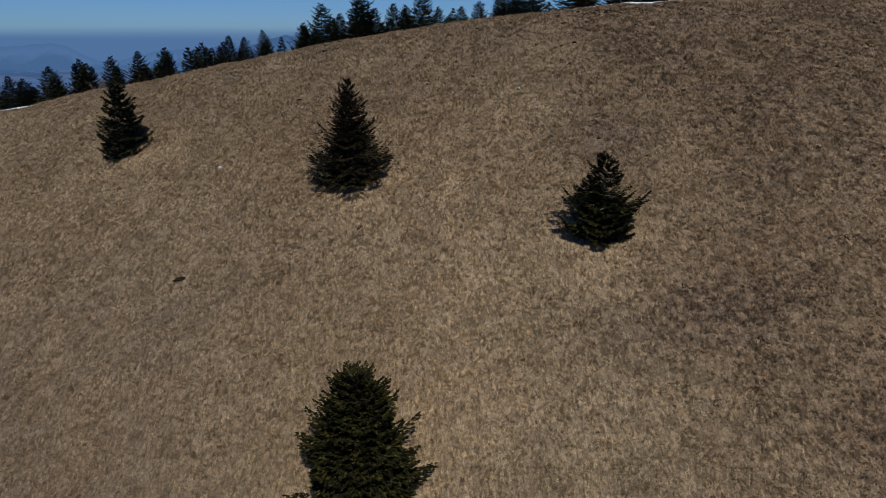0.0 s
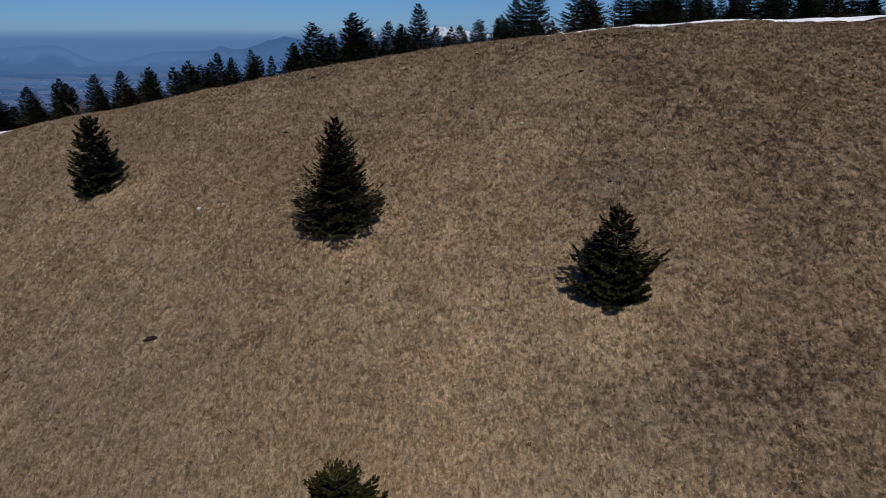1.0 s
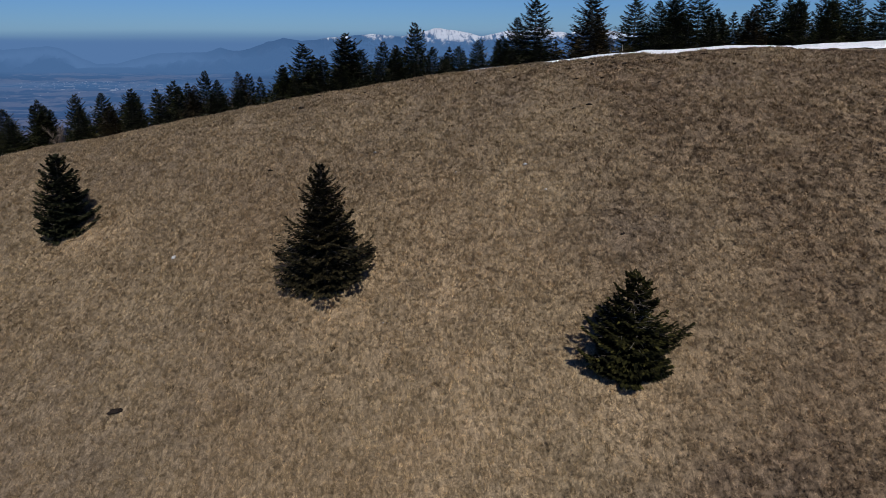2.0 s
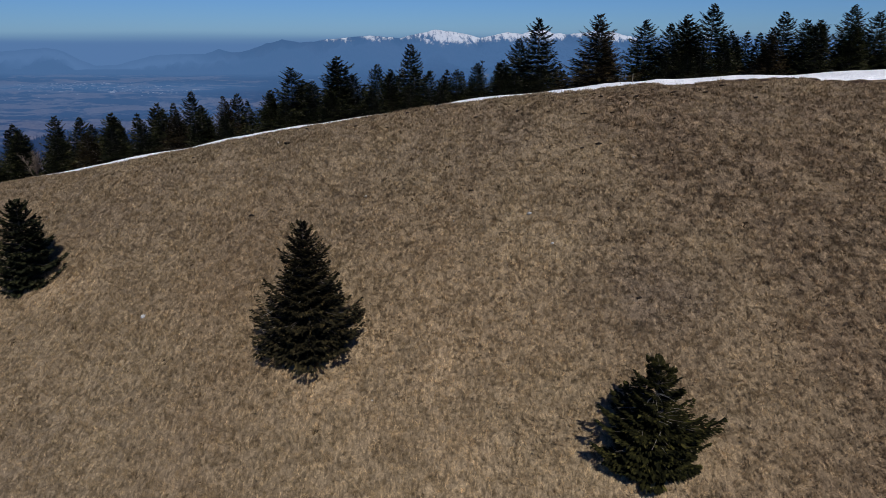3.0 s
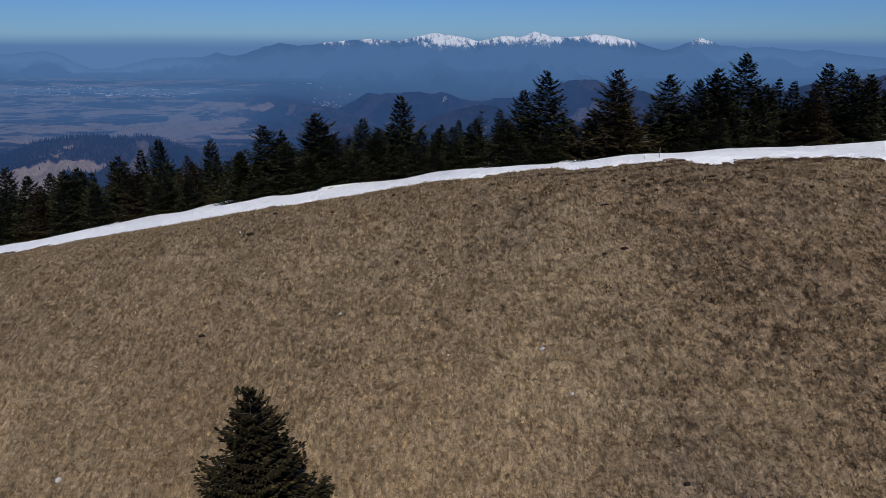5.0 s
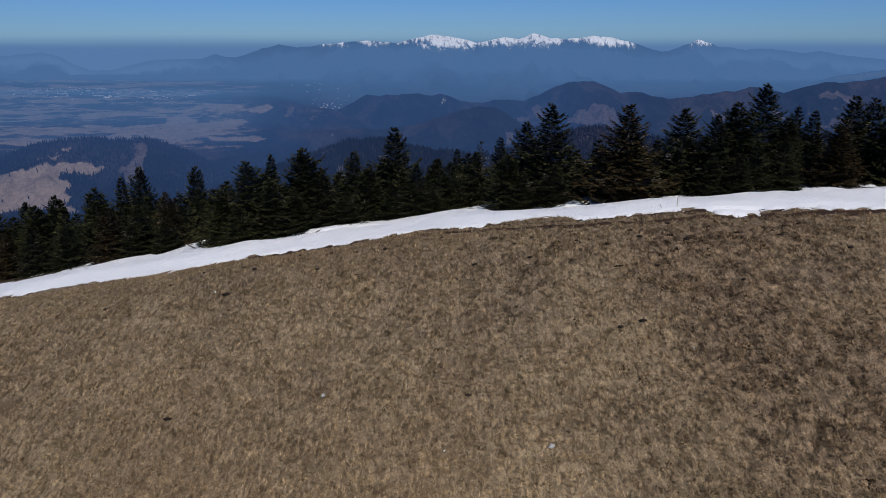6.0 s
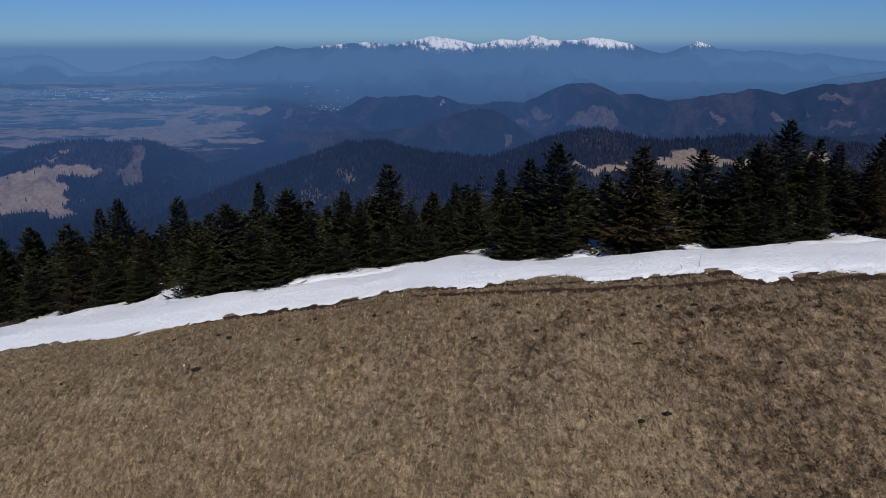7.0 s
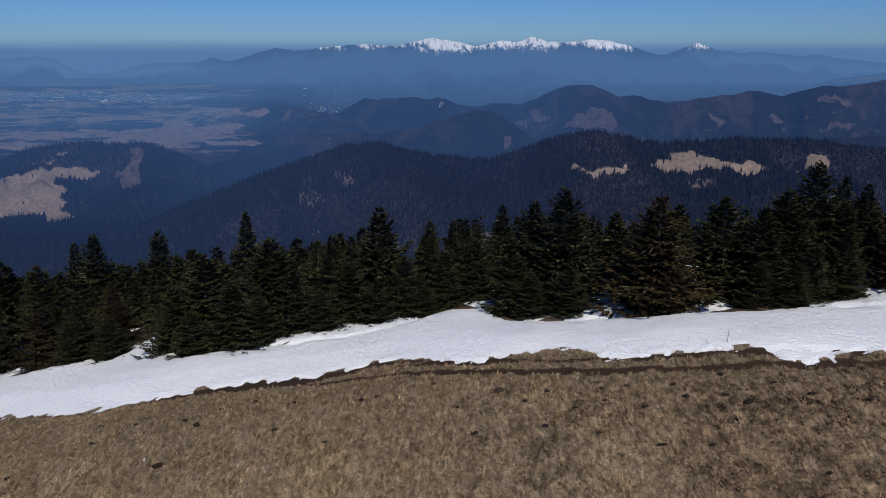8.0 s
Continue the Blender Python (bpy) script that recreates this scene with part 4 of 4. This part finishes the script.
clearing("pasture", [(-1252, 3148), (-1154, 3160), (-1089, 3080), (-1049, 2996), (-991, 3044), (-894, 3096), (-859, 3012), (-882, 2964), (-908, 2932), (-997, 2912), (-994, 2832), (-1011, 2748), (-1057, 2692), (-1169, 2808), (-1267, 2824), (-1347, 2800), (-1373, 2908), (-1196, 2940), (-1214, 3048)])
clearing("pasture", [(-958, 2792), (-776, 2792), (-705, 2776), (-736, 2724), (-843, 2748), (-919, 2740)])
clearing("pasture", [(-1703, 3236), (-1547, 3296), (-1442, 3300), (-1478, 3200), (-1549, 3132), (-1619, 3120)])
clearing("cut", [(-1067, 2372), (-1013, 2380), (-1000, 2308), (-993, 2272), (-959, 2160), (-983, 2168), (-1031, 2212), (-1070, 2252), (-1029, 2256), (-1033, 2308)])
clearing("cut", [(-280, 1788), (-251, 1792), (-227, 1792), (-217, 1752), (-254, 1756), (-280, 1768)])
clearing("cut", [(-364, 1724), (-340, 1748), (-312, 1732), (-277, 1664), (-320, 1672), (-350, 1696)])
clearing("pale", [(-28, 3552), (1, 3572), (29, 3532), (6, 3528), (-22, 3532)])
clearing("pale", [(673, 3596), (696, 3596), (687, 3572), (667, 3556)])
clearing("cut", [(582, 3316), (624, 3336), (712, 3384), (752, 3376), (816, 3352), (834, 3292), (789, 3220), (661, 3172), (571, 3244)])
clearing("cut", [(442, 3516), (476, 3544), (482, 3448), (534, 3428), (527, 3416), (463, 3424), (439, 3440)])
clearing("cut", [(350, 3456), (400, 3480), (420, 3336), (389, 3380)])
clearing("cut", [(239, 2728), (264, 2848), (269, 2680), (238, 2644)])
clearing("cut", [(1593, 3440), (1643, 3436), (1657, 3384), (1613, 3400)])
clearing("cut", [(1750, 3288), (1822, 3280), (1880, 3244), (1941, 3236), (1871, 3220)])
clearing("cut", [(1865, 3544), (2035, 3544), (2066, 3536), (1890, 3432)])
clearing("cut", [(1304, 3496), (1369, 3484), (1413, 3428), (1343, 3448)])
clearing("cut", [(1871, 3216), (1888, 3172), (1850, 3120), (1842, 3160)])
clearing("cut", [(1024, 3304), (1126, 3396), (1120, 3388), (1005, 3276)])
clearing("cut", [(2190, 4032), (2337, 4044), (2516, 4040), (2731, 4020), (2721, 4000), (2275, 3984)])
clearing("pasture", [(-918, 3236), (-825, 3288), (-790, 3248), (-819, 3152), (-887, 3168)])
clearing("cut", [(-721, 3164), (-719, 3260), (-689, 3264), (-690, 3200), (-703, 3116)])
clearing("pasture", [(-619, 3076), (-592, 3108), (-594, 3088), (-613, 3068)])
clearing("cut", [(632, 1784), (668, 1784), (708, 1768), (697, 1748), (640, 1760)])
clearing("cut", [(348, 1852), (382, 1876), (405, 1880), (386, 1856), (355, 1832)])


def open_ground(sort, x, y):
    """1 within a clearing of that sort; its rim wavers a little."""
    wx, wy = x + 9 * fbm(x / 30, y / 30, 3, 91), y + 12 * fbm(x / 34, y / 34, 3, 92)
    v = np.zeros(np.shape(x))
    for outline in CLEARINGS[sort]:
        v = np.maximum(v, sum(inside(wx + ox, wy + oy, outline) * 0.2 for ox, oy in ((0, 0), (6, 0), (-6, 0), (0, 9), (0, -9))))
    return v


def pasture_at(x, y):
    """Open land among the woods: the pastures, and the strips of fields on the wide plain."""
    west = ramp(-x / np.maximum(y, 1), 0.20, 0.34)
    plain = west * ramp(y, 2480, 2700) * (1 - ramp(y, 4000, 4400))
    strips = 0.52 + 0.44 * fbm(x / 330 + 0.2 * fbm(x / 90, y / 60, 2, 93), y / 62, 4, 90) + 0.40 * fbm(x / 70, y / 24, 4, 94)
    low = 0.34 * ramp(fbm(x / 120, y / 60, 3, 98), 0.1, 0.7) * ramp(y, 3050, 3200) * (1 - ramp(y, 3400, 3500))
    return np.maximum(np.maximum(open_ground("pasture", x, y) * 0.92, np.clip(plain * strips, 0, 1)), low)


def leafless_at(x, y):
    """Where bare beech woods take over from the conifers."""
    return ramp(fbm(x / 150, y / 210, 4, 97) + 0.45 * ramp(1850 - y, 0, 260) + 0.3 * ramp(y, 2500, 2900), -0.25, 0.75)


def haze_share(x, y):
    """Share of painted haze by distance; more on the plain, less on eastern hills."""
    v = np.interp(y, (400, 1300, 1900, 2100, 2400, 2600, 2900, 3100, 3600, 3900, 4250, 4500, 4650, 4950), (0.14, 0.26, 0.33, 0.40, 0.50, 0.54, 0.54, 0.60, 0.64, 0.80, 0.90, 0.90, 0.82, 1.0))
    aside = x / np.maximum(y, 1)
    # less haze glow eastwards darkens that side like a vignette
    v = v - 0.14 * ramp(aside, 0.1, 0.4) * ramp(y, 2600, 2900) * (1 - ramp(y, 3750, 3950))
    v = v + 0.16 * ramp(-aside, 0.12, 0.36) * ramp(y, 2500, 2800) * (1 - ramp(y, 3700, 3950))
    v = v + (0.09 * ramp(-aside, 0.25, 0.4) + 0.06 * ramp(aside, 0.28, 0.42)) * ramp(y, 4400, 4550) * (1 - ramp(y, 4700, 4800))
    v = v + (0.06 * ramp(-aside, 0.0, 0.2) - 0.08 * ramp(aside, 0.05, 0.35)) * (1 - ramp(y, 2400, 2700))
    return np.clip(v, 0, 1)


def build_country():
    az = np.tan(np.radians(np.linspace(-41, 41, 900)))
    dist = np.concatenate([np.geomspace(235, 1350, 44), np.linspace(1360, 2460, 120), np.linspace(2470, 4280, 130), np.linspace(4290, 4950, 80)])
    tx, y = np.meshgrid(az, dist)
    x = tx * y
    z, snow = country(x, y)
    z = np.where(y < 420, np.minimum(z, hill(x, y) - 2.0) * (1 - ramp(y, 330, 420)) + z * ramp(y, 330, 420), z)
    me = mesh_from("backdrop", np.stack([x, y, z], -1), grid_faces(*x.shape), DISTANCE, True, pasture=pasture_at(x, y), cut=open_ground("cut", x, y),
                   leafless=leafless_at(x, y), snow=np.maximum(snow, 0.5 * open_ground("pale", x, y)), haze=haze_share(x, y))
    tagged(new("backdrop", me), "wooded hills, valley fields and snowy mountains with blue haze painted in", "landscape", kind="structure")


build_country()


def build_haze_sheet():
    """A glowing sheet behind the mountains, painted as horizon haze, that thins out upwards."""
    az, up = np.tan(np.radians(np.linspace(-42, 42, 240))), np.linspace(0, 1, 40)
    tx, f = np.meshgrid(az, up)
    z = -420 + 500 * f
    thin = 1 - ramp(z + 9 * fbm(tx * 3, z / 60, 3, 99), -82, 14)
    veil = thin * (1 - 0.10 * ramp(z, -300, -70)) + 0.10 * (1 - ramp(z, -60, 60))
    me = mesh_from("haze_backdrop", np.stack([tx * 4900, 0 * tx + 4900, z], -1), grid_faces(*tx.shape), HAZE_SHEET, True, veil=np.clip(veil, 0, 1))
    tagged(new("haze_backdrop", me), "glowing sheet painted as bluish haze along the far horizon", "haze", kind="structure")


build_haze_sheet()


def build_far_woods():
    """Single trees that can just be told apart on the nearer ridges: pointed conifers and rounder leafless beeches."""
    rng = np.random.default_rng(5)
    n = 104000
    y = np.concatenate([rng.uniform(1200, 2000, n * 2 // 3), rng.uniform(2000, 2460, n - n * 2 // 3)])
    x = y * np.tan(np.radians(rng.uniform(-36, 36, n)))
    z, _ = country(x, y)
    bare = leafless_at(x, y)
    grazed, felled = open_ground("pasture", x, y), open_ground("cut", x, y)
    keep = rng.random(n) > np.where(np.maximum(grazed, felled * (y > 2000)) > 0.5, 0.988, 0.45 * felled + 0.10 + 0.45 * ramp(fbm(x / 60, y / 60, 3, 96), 0.35, 0.8))
    x, y, z, bare = x[keep], y[keep], z[keep], bare[keep]
    n = len(x)
    beech = rng.random(n) < bare * 0.55
    h = np.where(beech, rng.uniform(7, 12, n), rng.uniform(9, 19, n))
    r = np.where(beech, rng.uniform(2.8, 4.6, n), rng.uniform(1.9, 3.2, n))
    low = np.where(beech, 0.45 * h, -1.0)
    turn = rng.uniform(0, 2.1, n)
    ring = [np.stack([x + r * np.cos(w + turn), y + r * np.sin(w + turn), z + low], -1) for w in (0.0, 2.1, 4.2)]
    verts = np.stack([*ring, np.stack([x, y, z + h], -1)], 1)
    k = np.arange(n)[:, None] * 4
    faces = np.concatenate([k + np.array([[0, 1, 3]]), k + np.array([[1, 2, 3]]), k + np.array([[2, 0, 3]])])
    me = mesh_from("far_woods", verts, faces, FAR_TREES, False, leafless=np.repeat(beech * 1.0, 4), haze=haze_share(np.repeat(x, 4), np.repeat(y, 4)))
    tagged(new("far_woods", me), "dark conifer and bare beech woods on ridges, blue haze painted in", "woods", kind="stuff")


build_far_woods()


def build_far_town():
    """Pale house walls and long roofs of the villages out on the plain."""
    rng = np.random.default_rng(9)
    verts, faces = [], []
    for cx, cy, rx, ry, count in ((-2000, 3760, 320, 130, 130), (-1560, 3640, 330, 90, 80), (-610, 3700, 110, 110, 40), (-2350, 3470, 200, 60, 50), (-640, 3950, 200, 120, 16)):
        xs, ys = rng.normal(cx, rx * 0.55, count), rng.normal(cy, ry * 0.55, count)
        for x, y, z in zip(xs, ys, country(xs, ys)[0]):
            hall = rng.random() < 0.12
            a, b, h = rng.uniform(10, 24) if hall else rng.uniform(1.5, 5), rng.uniform(1.5, 3), rng.uniform(1.0, 2.4)
            k = len(verts)
            verts += [(x + sx * a, y + sy * b, z + sz) for sz in (-2, h) for sx, sy in ((-1, -1), (1, -1), (1, 1), (-1, 1))]
            verts += [(x - a, y, z + h + 1), (x + a, y, z + h + 1)]
            faces += [(k, k + 1, k + 5, k + 4), (k + 1, k + 2, k + 6, k + 5), (k + 2, k + 3, k + 7, k + 6), (k + 3, k, k + 4, k + 7), (k + 4, k + 5, k + 9, k + 8), (k + 6, k + 7, k + 8, k + 9)]
    v = np.array(verts)
    me = mesh_from("far_town", v, faces, FAR_WALLS, False, haze=haze_share(v[:, 0], v[:, 1]))
    tagged(new("far_town", me), "tiny pale houses of villages on the plain, haze painted in", "village", kind="stuff")


build_far_town()


# ---- small things on the slope ----
def molehill(seed):
    """A heap of crumbly soil, about half a metre across."""
    rng = random.Random(seed)
    bm = bmesh.new()
    bmesh.ops.create_icosphere(bm, subdivisions=3, radius=0.26)
    for v in bm.verts:
        d = noise.noise(v.co * 5 + Vector((seed, 0, 0))) * 0.09 + noise.noise(v.co * 14 + Vector((0, seed, 0))) * 0.045
        v.co += v.co.normalized() * d
        v.co.z = max(v.co.z * 0.5, -0.05)
        v.co.x *= 1.0 + 0.12 * math.sin(seed)
    thing = new("molehill", bm_mesh("molehill", bm, SOIL, False))
    return tagged(thing, "dark crumbly molehill of fresh soil in dry grass", "molehill", "molehills along the crest")


# x, y, size
MOLEHILLS = [(-12.1, 86.3, 0.9), (-11.2, 85.6, 1.0), (-12.6, 83.0, 1.5), (-10.3, 87.0, 0.6), (-17.7, 85.7, 0.7), (-15.4, 86.8, 0.7), (-5.5, 86.6, 0.8), (-1.4, 85.9, 0.9), (-0.5, 85.9, 0.7), (-6.3, 84.4, 0.8), (6.7, 85.1, 1.0),
             (2.9, 86.5, 0.7), (10.0, 86.4, 0.8), (10.9, 86.3, 0.9), (12.0, 86.1, 0.8), (10.6, 83.1, 0.9), (13.7, 84.4, 0.8), (16.2, 84.1, 0.7), (16.6, 83.1, 1.0), (18.7, 83.1, 1.2), (19.7, 82.4, 1.5), (23.1, 82.6, 1.0),
             (25.8, 81.9, 1.1), (8.9, 82.1, 0.9), (14.3, 82.8, 0.9), (12.3, 83.3, 0.7)]
MORE_MOLEHILLS = [(12.3, 84.4, 0.7), (6.0, 86.8, 0.7), (5.1, 82.3, 0.9), (14.6, 80.4, 1.0), (17.1, 80.2, 0.9), (11.6, 81.4, 0.8), (19.0, 84.6, 0.8), (-17.9, 87.4, 0.6), (15.1, 75.8, 1.2), (13.7, 75.6, 1.1), (-13.9, 74.0, 1.1), (-20.4, 53.6, 2.3),
                  (4.4, 72.5, 0.8), (15.1, 60.6, 0.9), (-22.0, 84.0, 0.7), (21.5, 83.6, 0.8), (27.5, 83.0, 0.9), (29.5, 80.0, 1.0), (22.0, 78.2, 0.8), (8.0, 84.0, 0.6), (9.3, 84.6, 0.7), (4.2, 84.2, 0.6), (-3.2, 83.1, 0.6), (-8.2, 87.6, 0.6)]
hill_rng = random.Random(8)
heaps = [molehill(k) for k in (1, 2, 3, 4)]
for i, (x, y, size) in enumerate(MOLEHILLS + MORE_MOLEHILLS):
    heap = heaps[i] if i < len(heaps) else copy_thing(heaps[i % len(heaps)], Matrix.Identity(4))
    heap.location = (x, y, float(ground_z(x, y)) + 0.02)
    heap.rotation_euler = (radians(-25) if y < 84 else 0, 0, hill_rng.uniform(0, 0.6))
    size *= 0.8
    heap.scale = (size * hill_rng.uniform(0.9, 1.2), size * hill_rng.uniform(0.75, 1.0), size * hill_rng.uniform(0.8, 1.1))


def field_stone(seed, x, y, size):
    bm = bmesh.new()
    bmesh.ops.create_icosphere(bm, subdivisions=2, radius=0.5)
    for v in bm.verts:
        v.co += v.co.normalized() * 0.22 * noise.noise(v.co * 2.2 + Vector((seed * 3.1, 0, 0)))
        v.co.z *= 0.6
    thing = new("field_stone", bm_mesh("field_stone", bm, STONE, False))
    thing.scale = (size, size * 0.8, size)
    thing.rotation_euler = (-0.4, 0.1 * seed, seed)
    thing.location = (x, y, float(ground_z(x, y)) + 0.12 * size)
    tagged(thing, "pale grey stone lying in the dry grass", "stone", "stones on the slope")


# x, y, size
STONES = [(8.7, 68.8, 0.42), (-4.3, 73.9, 0.34), (10.1, 66.0, 0.25), (-20.3, 65.8, 0.40), (-13.6, 83.6, 0.2), (17.5, 73.6, 0.2), (-2.2, 56.7, 0.16), (3.0, 69.6, 0.2)]
for i, (x, y, size) in enumerate(STONES):
    field_stone(i + 1, x, y, size)


def trail_post(x, y, height, thick, lean, label):
    """A slim round post with a chamfered top, sunk into the ground."""
    bm = bmesh.new()
    rings = [(-0.3, 1.0), (0.02, 1.05), (height * 0.5, 0.96), (height * 0.96, 0.92), (height, 0.6)]
    loops = [[bm.verts.new((thick * k * math.cos(0.785 * j), thick * k * math.sin(0.785 * j), z)) for j in range(8)] for z, k in rings]
    for lo, hi in zip(loops, loops[1:]):
        for j in range(8):
            bm.faces.new((lo[j], lo[(j + 1) % 8], hi[(j + 1) % 8], hi[j]))
    bm.faces.new(loops[-1])
    post = new("trail_post", bm_mesh("trail_post", bm, POST_WOOD))
    post.location = (x, y, float(ground_z(x, y)))
    post.rotation_euler = (0, lean, 0)
    tagged(post, label, "post")


trail_post(20.7, 88.0, 0.95, 0.024, 0.0, "slim weathered wooden trail post at the snow rim")
trail_post(19.6, 88.0, 0.42, 0.022, -0.5, "short leaning wooden stick at the snow rim")


def dead_bough():
    """A bleached forked bough that hangs out of the wood's edge over the snow."""
    rng = random.Random(5)
    lines = []
    root = Vector((11.8, 100.7, float(ground_z(11.8, 100.7)) + 1.8))
    tip = Vector((9.6, 99.7, float(ground_z(9.6, 99.7)) + 1.1))
    joints = [root] + [root.lerp(tip, k / 5) + Vector((rng.uniform(-0.1, 0.1), rng.uniform(-0.2, 0.2), rng.uniform(-0.15, 0.25))) for k in range(1, 5)] + [tip]
    for k in range(5):
        lines.append((joints[k], joints[k + 1], 0.03 - 0.004 * k))
    for k in range(26):
        p = joints[rng.randrange(1, 5)].lerp(joints[rng.randrange(2, 6)], 0.5)
        lines.append((p, p + Vector((rng.uniform(-1.1, 0.2), rng.uniform(-0.6, 0.4), rng.uniform(-0.6, 0.5))), 0.011))
    bough = new("dead_bough", mesh_from("dead_bough", *stick_arrays(lines), DEADWOOD))
    tagged(bough, "bleached dead forked bough at the edge of the wood", "branch")


dead_bough()


def bare_tree(x, y, height):
    """A small leafless birch with a fork of thin upright boughs and fine twigs."""
    rng = random.Random(31)
    tree = new("bare_tree")
    trunk, twigs = [], []
    for k in range(5):
        w, out = rng.uniform(0, 6.28), rng.uniform(0.15, 0.42)
        p, d = Vector((0, 0, -0.3)), Vector((math.cos(w) * out, math.sin(w) * out, 1)).normalized()
        for j in range(6):
            q = p + d * height / 6 * rng.uniform(0.85, 1.15)
            trunk.append((p, q, 0.06 * (1 - j / 7)))
            for i in range(7):
                a = rng.uniform(0, 6.28)
                side = (d + Vector((math.cos(a), math.sin(a), 0.2)) * rng.uniform(0.5, 1.2)).normalized()
                start = p.lerp(q, rng.random())
                if start.z < 0.25 * height:
                    continue
                end = start + side * rng.uniform(0.35, 1.0)
                twigs.append((start, end, 0.018))
                for m in range(3):
                    twigs.append((start.lerp(end, rng.uniform(0.4, 1)), end + Vector((rng.gauss(0, 0.25), rng.gauss(0, 0.25), rng.uniform(0.1, 0.5))), 0.010))
            p, d = q, (d + Vector((rng.gauss(0, 0.12), rng.gauss(0, 0.12), 0.05))).normalized()
    part("trunk", mesh_from("trunk", *stick_arrays(trunk), TWIGS), tree)
    tagged(part("twigs", mesh_from("twigs", *stick_arrays(twigs), TWIGS), tree), kind="stuff")
    tree.location = (x, y, float(ground_z(x, y)))
    tagged(tree, "leafless grey-brown young birch before the dark spruces", "bare tree")


bare_tree(-51.4, 106.4, 3.4)
